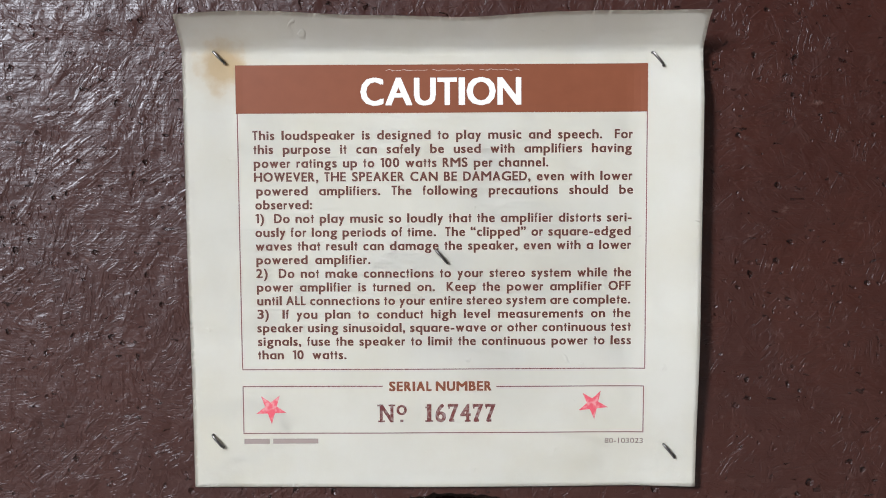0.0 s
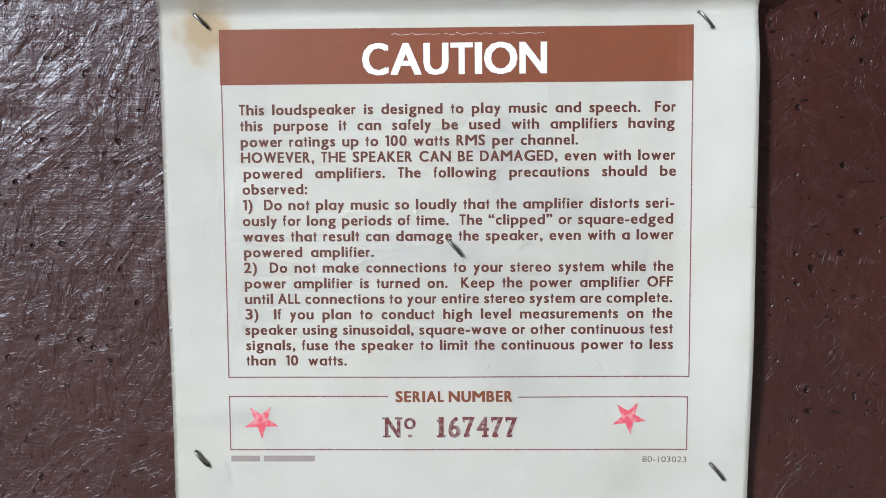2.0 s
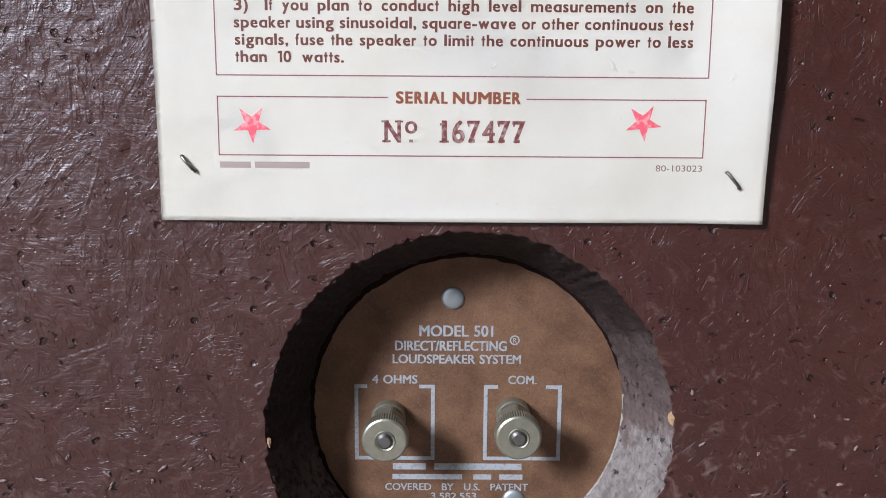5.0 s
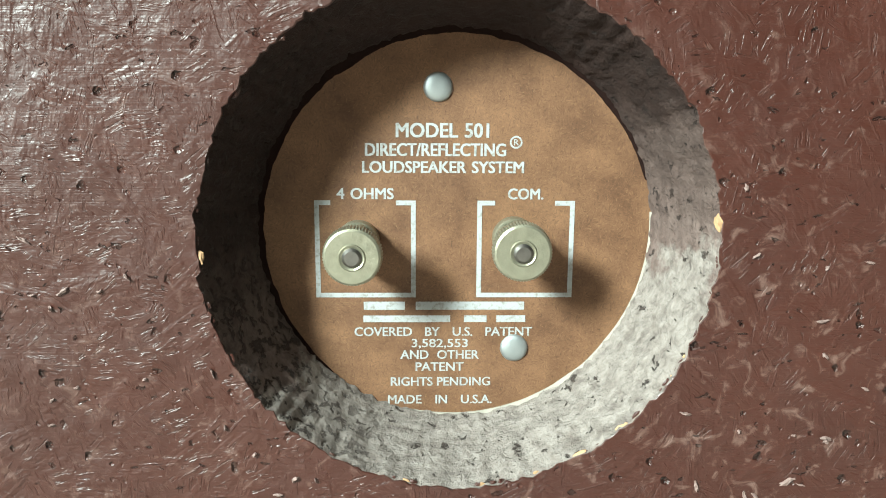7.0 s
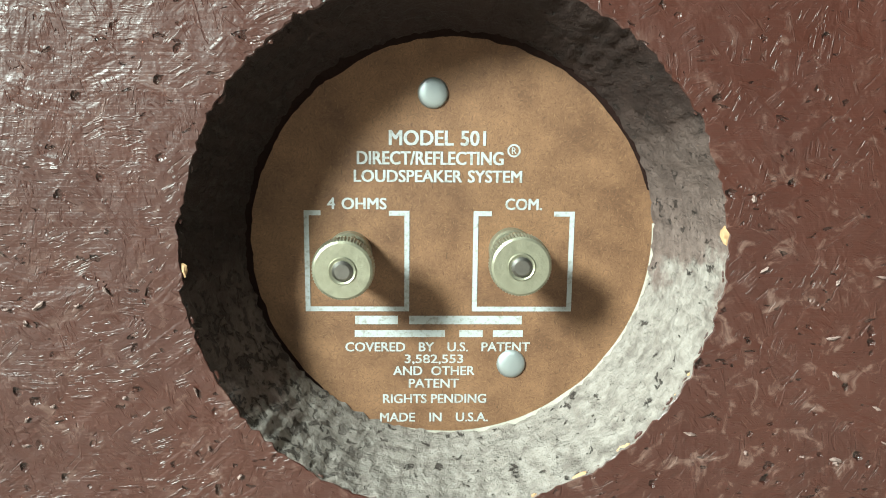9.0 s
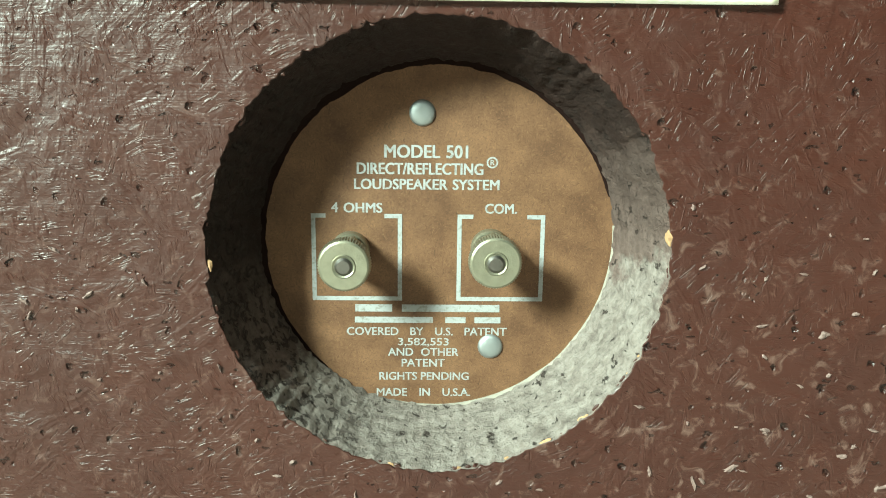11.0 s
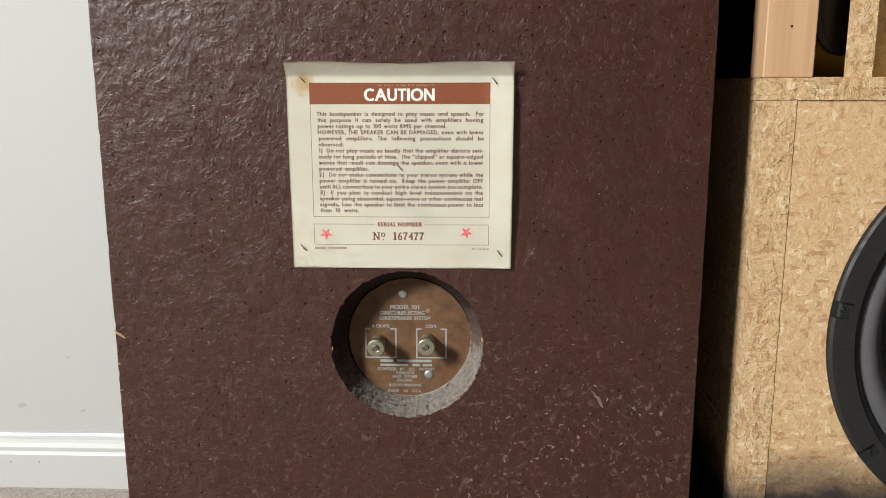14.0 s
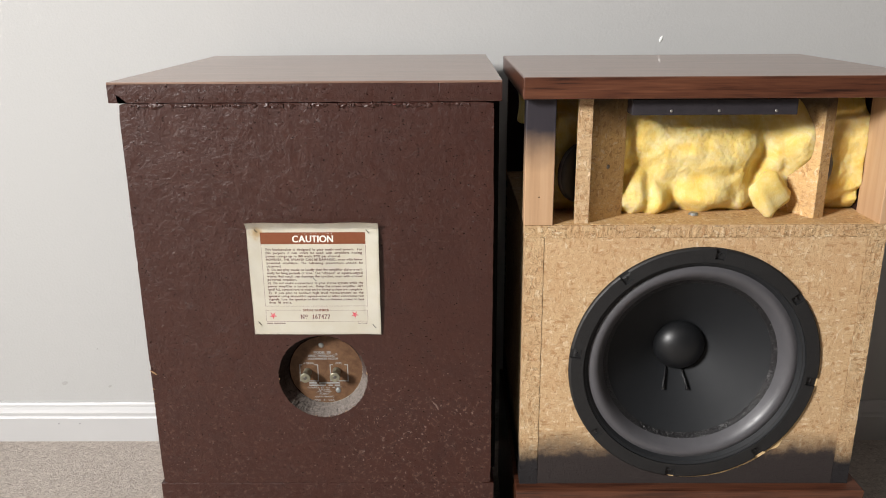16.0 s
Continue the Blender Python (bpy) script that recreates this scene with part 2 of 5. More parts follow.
def make_hardboard():
    n = Nodes("tan_hardboard", 0.62, 0, 0.3)
    fibre, tone = chip_strokes(n, 1100, 0.0012, 0.00020)
    cloud = n.ramp(n.noise(95, 6, 0.66), (0.36, 0.0), (0.64, 1.0))
    colour = n.mix(cloud, (0.086, 0.042, 0.0205), (0.156, 0.083, 0.042))
    colour = n.mix(n.ramp(fibre, (0.33, 0.45), (0.47, 0.0)), colour, (0.045, 0.022, 0.010))
    colour = n.mix(n.ramp(fibre, (0.58, 0.0), (0.72, 0.35)), colour, (0.26, 0.155, 0.078))
    fleck = n.noise(2600, 3, 0.7)
    colour = n.mix(n.ramp(fleck, (0.30, 0.5), (0.45, 0.0)), colour, (0.048, 0.024, 0.011))
    hair = n.noise(1.0, 3, 0.6, n.scaled(2400, 900, 500, None, (0, 0.7, 0)))
    colour = n.mix(n.ramp(hair, (0.66, 0.0), (0.74, 0.6)), colour, (0.040, 0.020, 0.010))
    n.bump(n.math("ADD", n.math("MULTIPLY", fibre, 0.4), n.math("MULTIPLY", fleck, 0.5)), 0.00012)
    return n.done(colour)


def make_paper():
    n = Nodes("cream_card", 0.55, 0, 0.35)
    blotch = n.noise(45, 5, 0.6)
    colour = n.mix(n.ramp(blotch, (0.4, 0.0), (0.75, 1.0)), (0.80, 0.77, 0.675), (0.76, 0.72, 0.60))
    # yellow stain of old glue at one upper corner
    d = n.t.nodes.new("ShaderNodeVectorMath")
    d.operation = "DISTANCE"
    n.t.links.new(n.co, d.inputs[0])
    d.inputs[1].default_value = (-0.054, 0.0, 0.1075)
    near = n.math("ADD", d.outputs["Value"], n.math("MULTIPLY", n.noise(240, 4), 0.009))
    colour = n.mix(n.ramp(near, (0.0075, 0.8), (0.0125, 0.0)), colour, (0.62, 0.45, 0.21))
    line = n.math("ADD", n.axis(2), n.math("MULTIPLY", n.noise(1.0, 4, 0.6, n.scaled(60, 60, 10)), 0.006))
    fold = n.math("ADD", n.ramp(n.math("ABSOLUTE", n.math("SUBTRACT", line, 0.1128)), (0.00008, 1.0), (0.00035, 0.0)), n.ramp(n.math("ABSOLUTE", n.math("SUBTRACT", line, 0.1107)), (0.00006, 0.7), (0.0003, 0.0)))
    dents = n.ramp(n.noise(170, 2, 0.4, None, 1.2), (0.74, 0.0), (0.80, 1.0))
    h = n.math("ADD", n.math("MULTIPLY", n.noise(90, 2), 0.35), n.math("MULTIPLY", n.noise(1500, 2), 0.02))
    n.bump(n.math("ADD", h, n.math("MULTIPLY", n.math("ADD", fold, dents), 0.12)), 0.0009)
    return n.done(colour)


def make_ink(name, a, b, worn=0.0):
    n = Nodes(name, 0.5, 0, 0.3)
    colour = n.mix(n.noise(300, 5), a, b)
    if worn:
        colour = n.mix(n.math("MULTIPLY", n.ramp(n.noise(900, 3), (0.48, 0.0), (0.62, 1.0)), worn), colour, (0.74, 0.70, 0.62))
    return n.done(colour)


def make_screen_ink():
    n = Nodes("white_screen_ink", 0.6, 0, 0.3)
    return n.done(n.mix(n.ramp(n.noise(1400, 4), (0.28, 0.0), (0.50, 1.0)), (0.18, 0.172, 0.155), (0.29, 0.30, 0.30)))


def make_chipboard(name, light, dark, cell, relief=0.0008):
    n = Nodes(name, 0.72, 0, 0.22)
    small, tone = chip_strokes(n, cell, 0.0050, 0.0011)
    large, tone_b = chip_strokes(n, cell * 0.42, 0.0120, 0.0030)
    r = n.node("SeparateColor", 1, Color=tone)
    wob = n.mix(0.004, n.co, n.noise(260, 3, colour=True), "ADD")
    flat_chip = n.node("SeparateColor", 0, Color=n.cells(1.0, "Color", n.scaled(0.7 * cell, cell, 2.2 * cell, wob, (0, 0.45, 0))))
    steep_chip = n.node("SeparateColor", 0, Color=n.cells(1.0, "Color", n.scaled(2.2 * cell, cell, 0.7 * cell, wob, (0, 0.35, 0))))
    pick = n.ramp(n.noise(110, 3), (0.47, 0.0), (0.53, 1.0))
    chip = n.node("SeparateColor", 0, Color=n.mix(pick, n.node("CombineColor", 0, Red=flat_chip), n.node("CombineColor", 0, Red=steep_chip)))
    colour = n.mix(n.math("ADD", n.math("MULTIPLY", chip, 0.65), n.math("MULTIPLY", n.noise(60, 4), 0.35)), dark, light)
    colour = n.mix(n.ramp(chip, (0.88, 0.0), (0.96, 0.55)), colour, (0.74, 0.62, 0.43))
    colour = n.mix(n.ramp(chip, (0.08, 0.6), (0.13, 0.0)), colour, (0.33, 0.17, 0.075))
    colour = n.mix(n.ramp(small, (0.36, 0.30), (0.46, 0.0)), colour, tuple(c * 0.55 for c in dark))
    colour = n.mix(n.ramp(small, (0.57, 0.0), (0.68, 0.32)), colour, (0.68, 0.53, 0.33))
    colour = n.mix(n.ramp(large, (0.60, 0.0), (0.67, 0.55)), colour, (0.72, 0.60, 0.42))
    colour = n.mix(n.ramp(large, (0.33, 0.5), (0.40, 0.0)), colour, (0.34, 0.185, 0.08))
    colour = n.mix(n.ramp(n.noise(26, 4, 0.6), (0.42, 0.0), (0.66, 0.35)), colour, (0.50, 0.30, 0.15))
    colour = n.mix(n.ramp(n.noise(700, 3, 0.7), (0.32, 0.45), (0.46, 0.0)), colour, (0.30, 0.17, 0.08))
    n.bump(n.math("ADD", n.math("MULTIPLY", small, 0.4), n.math("ADD", n.math("MULTIPLY", large, 0.3), n.math("MULTIPLY", chip, 0.35))), relief)
    return n, colour


def make_baffle():
    n, colour = make_chipboard("raw_particle_board", (0.60, 0.425, 0.25), (0.49, 0.320, 0.165), 240)
    # dark overspray along the lower edge
    line = n.math("ADD", n.axis(2), n.math("MULTIPLY", n.noise(32, 5, 0.65), 0.045))
    spray = n.ramp(line, (0.230, 0.98), (0.264, 0.0))
    colour = n.mix(spray, colour, (0.022, 0.019, 0.021))
    return n.done(colour)


def make_board_edge():
    n, colour = make_chipboard("particle_board_edge", (0.65, 0.475, 0.285), (0.47, 0.305, 0.155), 200, 0.0022)
    grain = n.noise(1.0, 4, 0.7, n.scaled(420, 300, 150), 0.8)
    colour = n.mix(n.ramp(grain, (0.34, 0.7), (0.43, 0.0)), colour, (0.20, 0.115, 0.050))
    line = n.math("ADD", n.axis(2), n.math("MULTIPLY", n.noise(32, 5, 0.65), 0.045))
    return n.done(n.mix(n.ramp(line, (0.222, 1.0), (0.252, 0.0)), colour, (0.02, 0.018, 0.019)))


def make_edge_flat():
    n, colour = make_chipboard("particle_board_edge_flat", (0.63, 0.45, 0.26), (0.44, 0.28, 0.135), 200, 0.0024)
    grain = n.noise(1.0, 4, 0.7, n.scaled(150, 300, 420), 0.8)
    return n.done(n.mix(n.ramp(grain, (0.35, 0.75), (0.44, 0.0)), colour, (0.16, 0.090, 0.040)))


def make_wood(name, stops, along, fine=420, rough=0.5, distance=0.00025, coat=0.0):
    n = Nodes(name, rough)
    s = [fine, fine, fine]
    s[along] = fine * 0.035
    grain = n.noise(1.0, 6, 0.62, n.scaled(*s), 0.4)
    s2 = [60, 60, 60]
    s2[along] = 5
    wide = n.noise(1.0, 3, 0.5, n.scaled(*s2), 0.7)
    f = n.math("ADD", n.math("MULTIPLY", grain, 0.62), n.math("MULTIPLY", wide, 0.42))
    n.bump(grain, distance)
    n.b.inputs["Coat Weight"].default_value = coat
    return n, n.ramp(f, *stops)


def make_pine(name, overspray):
    n, colour = make_wood(name, ((0.3, (0.39, 0.235, 0.128)), (0.5, (0.48, 0.30, 0.168)), (0.72, (0.53, 0.355, 0.215))), 2, 120, 0.55)
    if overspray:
        # the post turns black towards its top
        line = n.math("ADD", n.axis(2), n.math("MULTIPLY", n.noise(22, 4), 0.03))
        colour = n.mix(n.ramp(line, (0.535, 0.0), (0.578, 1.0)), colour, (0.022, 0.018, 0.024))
    return n.done(colour)


def make_wool():
    n = Nodes("yellow_glass_wool", 0.95, 0, 0.1)
    a = n.noise(38, 6, 0.65, None, 0.5)
    fib = n.noise(420, 5, 0.7, None, 1.2)
    colour = n.ramp(a, (0.28, (0.70, 0.47, 0.105)), (0.45, (0.73, 0.55, 0.18)), (0.60, (0.75, 0.63, 0.30)), (0.78, (0.76, 0.69, 0.45)))
    strand = n.noise(1.0, 4, 0.7, n.scaled(900, 300, 160, None, (0, 0.5, 0.3)), 1.0)
    colour = n.mix(n.ramp(strand, (0.56, 0.0), (0.70, 0.35)), colour, (0.80, 0.74, 0.54))
    n.bump(n.math("ADD", n.math("MULTIPLY", a, 0.7), n.math("MULTIPLY", n.math("ADD", fib, strand), 0.40)), 0.0009)
    n.b.inputs["Subsurface Weight"].default_value = 0.6
    n.b.inputs["Subsurface Radius"].default_value = (0.01, 0.008, 0.003)
    n.b.inputs["Subsurface Scale"].default_value = 0.6
    return n.done(colour)


def make_plain(name, colour, rough, metal=0.0, vary=0.15, scale=60, bump=0.0, bscale=300, spec=0.5, streak=0.15):
    n = Nodes(name, rough, metal, spec)
    c = n.mix(n.noise(scale, 4), tuple(v * (1 - vary) for v in colour), tuple(min(1, v * (1 + vary)) for v in colour))
    if bump:
        n.bump(n.noise(bscale, 4), bump)
    return n.done(c, n.ramp(n.noise(scale * 2, 3), (0.3, max(0.02, rough * (1 - streak))), (0.7, min(1, rough * (1 + streak)))))


def make_carpet():
    n = Nodes("beige_carpet", 0.95, 0, 0.1)
    tuft = n.ramp(n.noise(150, 6, 0.72, None, 1.2), (0.33, 0.0), (0.66, 1.0))
    blotch = n.noise(35, 4)
    colour = n.mix(tuft, (0.36, 0.31, 0.273), (0.72, 0.65, 0.585))
    colour = n.mix(n.math("MULTIPLY", blotch, 0.35), colour, (0.42, 0.36, 0.31))
    n.bump(n.math("ADD", tuft, n.math("MULTIPLY", blotch, 0.8)), 0.002)
    return n.done(colour)


def make_cone_edge():
    n = Nodes("glossy_adhesive_black", 0.28)
    n.bump(n.noise(330, 3, 0.6, None, 0.6), 0.0022)
    return n.done((0.012, 0.012, 0.013))


PAINT = make_paint()
BORE = make_bore()
HARDBOARD = make_hardboard()
PAPER = make_paper()
INK = make_ink("red_brown_ink", (0.098, 0.034, 0.022), (0.125, 0.046, 0.030))
BAR_INK = make_ink("brown_bar_ink", (0.165, 0.050, 0.021), (0.205, 0.066, 0.029))
LINE_INK = make_ink("maroon_line_ink", (0.17, 0.055, 0.055), (0.22, 0.08, 0.075))
STAMP = make_ink("maroon_stamp_ink", (0.085, 0.018, 0.022), (0.17, 0.05, 0.035), 0.25)
STAR = make_ink("pink_red_stamp_ink", (0.56, 0.065, 0.09), (0.63, 0.11, 0.135), 0.28)
GREY_INK = make_ink("grey_brown_ink", (0.14, 0.085, 0.075), (0.19, 0.12, 0.105))
FAINT_INK = make_ink("faint_grey_ink", (0.26, 0.20, 0.175), (0.32, 0.26, 0.225))
CARD_WHITE = make_ink("unprinted_card", (0.74, 0.72, 0.66), (0.76, 0.74, 0.68))
WHITE_INK = make_screen_ink()
ALLOY = make_plain("dull_alloy", (0.36, 0.385, 0.385), 0.5, 0.85, 0.08, 300, 0.00005, 900)
NICKEL = make_plain("tarnished_nickel", (0.285, 0.275, 0.205), 0.42, 0.80, 0.22, 520, 0.00008, 1500)
STEEL = make_plain("staple_steel", (0.20, 0.19, 0.175), 0.38, 1.0, 0.2, 900)
GLUE = make_plain("cream_glue", (0.215, 0.195, 0.160), 0.7, 0, 0.25, 300, 0.0006, 500)
SPLINTER = make_plain("bare_wood_splinter", (0.33, 0.205, 0.105), 0.7, 0, 0.25, 900, 0.0003, 900)
RED_CHIP = make_plain("red_paint_chip", (0.14, 0.022, 0.018), 0.45, 0, 0.2, 500)
BAFFLE = make_baffle()
EDGE = make_board_edge()
EDGE_FLAT = make_edge_flat()
n_, c_ = make_chipboard("inner_chipboard", (0.60, 0.40, 0.19), (0.50, 0.315, 0.14), 240)
INNER = n_.done(c_)
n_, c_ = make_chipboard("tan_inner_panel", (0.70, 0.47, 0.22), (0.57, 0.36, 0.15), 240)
# the panels turn dark brown towards their upper ends
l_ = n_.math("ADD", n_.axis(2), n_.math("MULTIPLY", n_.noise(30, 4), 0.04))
INNER_DARK_TOP = n_.done(n_.mix(n_.ramp(l_, (0.570, 0.0), (0.605, 0.93)), c_, (0.03, 0.022, 0.016)))
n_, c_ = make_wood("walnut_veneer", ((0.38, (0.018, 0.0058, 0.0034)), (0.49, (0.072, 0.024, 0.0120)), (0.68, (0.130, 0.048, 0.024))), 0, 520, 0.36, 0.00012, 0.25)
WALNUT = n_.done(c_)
# paler copy of the walnut: the sheen on the tops is in its colour
n_, c_ = make_wood("walnut_veneer_sheen", ((0.32, (0.135, 0.074, 0.050)), (0.5, (0.205, 0.122, 0.086)), (0.7, (0.27, 0.172, 0.125))), 0, 460, 0.34, 0.0001, 0.5)
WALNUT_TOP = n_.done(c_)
PINE_L = make_pine("pine_post_dark_top", True)
PINE = make_pine("pine_post", False)
DARK_WOOD = make_plain("black_stained_wood", (0.020, 0.017, 0.021), 0.55, 0, 0.3, 120, 0.0003, 300)
CLOTH = make_plain("black_grille_cloth", (0.004, 0.0038, 0.0035), 0.95, 0, 0.3, 700, 0.0006, 900, 0.1)
# even dark brown for the back and lining of the opened cabinet
DARK_SIDE = make_plain("dark_brown_panel", (0.030, 0.012, 0.008), 0.7, 0, 0.35, 40, 0.0003, 200, 0.2)
WOOL = make_wool()
GASKET = make_plain("black_gasket_card", (0.0095, 0.0095, 0.010), 0.58, 0, 0.2, 90, 0.0002, 700)
RUBBER = make_plain("grey_black_foam_roll", (0.078, 0.076, 0.082), 0.40, 0, 0.15, 80, 0.0001, 900)
CONE = make_plain("black_paper_cone", (0.0092, 0.0104, 0.0122), 0.68, 0, 0.05, 45, 0.00004, 900, 0.40, 0.02)
DOME = make_plain("black_dust_cap", (0.009, 0.0095, 0.0105), 0.40, 0, 0.12, 90, 0.00003, 900, 0.45, 0.03)
TAR = make_cone_edge()
SCREW = make_plain("bright_screw_steel", (0.62, 0.61, 0.59), 0.3, 1.0, 0.1, 500)
WALL = make_plain("pale_grey_wall_paint", (0.435, 0.435, 0.428), 0.72, 0, 0.02, 3, 0.0004, 240, 0.3)
WHITE = make_plain("white_trim_paint", (0.49, 0.49, 0.49), 0.38, 0, 0.02, 20, 0.0003, 60)
# added walls and ceiling out of view, dark so little light bounces back
FAR_WALL = make_plain("unseen_dark_wall", (0.10, 0.09, 0.085), 0.8, 0, 0.05, 3, 0.0004, 240, 0.2)
CEIL = make_plain("unseen_grey_ceiling", (0.24, 0.235, 0.23), 0.9, 0, 0.02, 5, 0.0005, 300)
CARPET = make_carpet()
PLASTER = make_plain("bare_plaster", (0.85, 0.85, 0.83), 0.9, 0, 0.05, 400, 0.0006, 700)

# ---------- the room ----------
FLOOR = 0.0
WALL_Y = 0.412
single("floor", grid(10, 10, lambda u, v: (-2.3 + 5.3 * u, -3.8 + 4.3 * v, FLOOR)), CARPET,
       "beige grey cut-pile carpet floor", "floor", "structure")
single("wall_north", box(-2.3, 3.0, WALL_Y, WALL_Y + 0.12, -0.1, 2.5), WALL, "pale grey painted plaster wall behind the loudspeakers", "wall", "structure")
# unseen enclosure: the east and south walls and the ceiling hold down fill and haze
single("wall_east", box(2.9, 3.0, -3.8, WALL_Y, -0.1, 2.5), FAR_WALL, "unseen dark wall added to keep the bounced light low", "wall", "structure")
single("wall_south", box(-2.3, 3.0, -3.9, -3.8, -0.1, 2.5), FAR_WALL, "unseen dark wall added to keep the bounced light low", "wall", "structure")
single("ceiling", box(-2.3, 3.0, -3.9, WALL_Y + 0.12, 2.45, 2.55), CEIL, "unseen ceiling, kept grey to limit the bounced light", "ceiling", "structure")
bm = box(-1.9, -1.8, -3.8, -2.13, -0.1, 2.45)
box(-1.9, -1.8, -1.48, WALL_Y, -0.1, 2.45, bm=bm)
box(-1.9, -1.8, -2.13, -1.48, -0.1, 1.24, bm=bm)
box(-1.9, -1.8, -2.13, -1.48, 2.06, 2.45, bm=bm)
single("wall_west", bm, WALL, "pale grey painted wall with a window opening", "wall", "structure")


def baseboard():
    """A moulded skirting: flat board, stepped and rounded cap."""
    y = WALL_Y
    prof = [(y, 0.0), (y - 0.013, 0.0), (y - 0.0135, 0.0418), (y - 0.0125, 0.0432), (y - 0.0115, 0.0455), (y - 0.0115, 0.0502),
            (y - 0.0095, 0.0548), (y - 0.0065, 0.0580), (y - 0.0055, 0.0622), (y - 0.004, 0.0650), (y, 0.0655)]
    bm = bmesh.new()
    ends = []
    for i in range(61):
        x = -1.8 + 4.7 * i / 60
        ends.append([bm.verts.new((x, p, q + (0.0006 * noise.noise((x * 9, q * 40, 0)) if q > 0.04 else 0))) for p, q in prof])
    for a, b in zip(ends, ends[1:]):
        for k in range(len(prof) - 1):
            bm.faces.new((a[k], b[k], b[k + 1], a[k + 1]))
    bmesh.ops.recalc_face_normals(bm, faces=bm.faces)
    return bm


single("baseboard", baseboard(), WHITE, "white gloss painted moulded baseboard along the wall", "baseboard", "structure", smooth=False)
bm = bmesh.new()
bmesh.ops.create_icosphere(bm, subdivisions=2, radius=1)
for v in bm.verts:
    v.co = Vector((0.431, WALL_Y, 0.627)) + Vector((v.co.x * 0.0022 + v.co.z * 0.001, v.co.y * 0.0012, v.co.z * 0.0042)) * (1 + 0.4 * noise.noise(v.co * 2))
single("wall_chip", bm, PLASTER, "small white plaster chip in the grey wall paint", "wall mark", "structure")

SMUDGE = make_plain("scuffed_wall_paint", (0.37, 0.365, 0.355), 0.75, 0, 0.1, 200)
for x, z, wide, tall in ((-0.484, 0.098, 0.0050, 0.0026), (-0.412, 0.092, 0.0030, 0.0018), (-0.424, 0.157, 0.0012, 0.0010)):
    bm = bmesh.new()
    bmesh.ops.create_icosphere(bm, subdivisions=3, radius=1)
    for v in bm.verts:
        q = v.co * (1 + 0.5 * noise.noise(v.co * 2.1 + Vector((x * 80, 0, z * 80))))
        v.co = Vector((x + q.x * wide, WALL_Y + q.y * 0.0004, z + q.z * tall + q.x * 0.0008))
    single("scuff_mark", bm, SMUDGE, "faint grey scuff on the pale wall paint", "wall mark", "structure")

for x in (-0.497, -0.463):
    single("nail_mark", lathe([(0.0, 0.0003), (0.0011, 0.0002), (0.0012, 0.0)], (x, WALL_Y - 0.0132, 0.0325), steps=12), make_plain("dark_nail_fill", (0.22, 0.22, 0.22), 0.7), "small grey filled nail hole in the white baseboard", "nail mark", "structure")

# ---------- the loudspeaker with its back turned ----------
L = thing("loudspeaker", (0, 0, 0), "dark brown painted loudspeaker, rough back panel turned to the room", "loudspeaker", "pair of loudspeakers")
HX, HZ, HR, HB, DEEP = 0.0030, 0.3092, 0.0458, 0.0388, 0.0195
PX0, PX1, PZ0, PZ1 = -0.1755, 0.1775, 0.1832, 0.5905


def rim(a):
    """Uneven radius of the sawn hole."""
    p = Vector((math.cos(a) * 3, math.sin(a) * 3, 0.3))
    return HR + 0.00045 * noise.noise(p * 2) + 0.00055 * noise.noise(p * 7) + 0.0008 * abs(noise.noise(p * 15)) + 0.00042 * noise.noise(p * 34) + 0.0006 * max(0.0, noise.noise(p * 11 + Vector((4, 4, 0))) - 0.15)


def edge_wear(along):
    return 0.0010 * noise.noise(Vector((along * 70, 3.1, 0))) + 0.0016 * max(0.0, noise.noise(Vector((along * 160, 7.7, 0))) - 0.25)


def back_panel():
    """The board with its round hole: rings run from the hole out to the uneven edges."""
    bm = bmesh.new()
    steps, rings = 288, 22
    cols = []
    for i in range(steps):
        a = 2 * math.pi * i / steps
        c, s = math.cos(a), math.sin(a)
        t = min([(PX1 - HX) / c if c > 1e-6 else 9, (PX0 - HX) / c if c < -1e-6 else 9, (PZ1 - HZ) / s if s > 1e-6 else 9, (PZ0 - HZ) / s if s < -1e-6 else 9])
        r0 = rim(a)
        col = []
        for k in range(rings + 1):
            f = (k / rings) ** 2.2
            r = r0 + (t - r0) * f
            x, z = HX + c * r, HZ + s * r
            y = 0.0
            if k == 0:
                y = 0.0001 + 0.0005 * abs(noise.noise(Vector((c * 21, s * 21, 1))))
            if k == rings:
                w = edge_wear(x if abs(s) * (PX1 - PX0) > abs(c) * (PZ1 - PZ0) else z)
                if t * abs(c) > 0.17 and abs(c) > 0.3:
                    x -= math.copysign(abs(w), c)
                else:
                    z -= math.copysign(abs(w), s)
            y += 0.0003 * noise.noise(Vector((x * 18, z * 18, 5)))
            col.append(bm.verts.new((x, y, z)))
        cols.append(col)
    for i in range(steps):
        a, b = cols[i], cols[(i + 1) % steps]
        for k in range(rings):
            bm.faces.new((a[k], a[k + 1], b[k + 1], b[k]))
    # square corners
    for cx, cz in ((PX0, PZ0), (PX0, PZ1), (PX1, PZ0), (PX1, PZ1)):
        near = min(range(steps), key=lambda i: (cols[i][-1].co - Vector((cx, 0, cz))).length)
        cols[near][-1].co = Vector((cx + math.copysign(0.0015, -cx), 0.0, cz + math.copysign(0.0012, HZ - cz)))
    outer = [bm.verts.new((c[-1].co.x, DEEP, c[-1].co.z)) for c in cols]
    for i in range(steps):
        j = (i + 1) % steps
        bm.faces.new((cols[i][-1], outer[i], outer[j], cols[j][-1]))
    bmesh.ops.recalc_face_normals(bm, faces=bm.faces)
    return bm


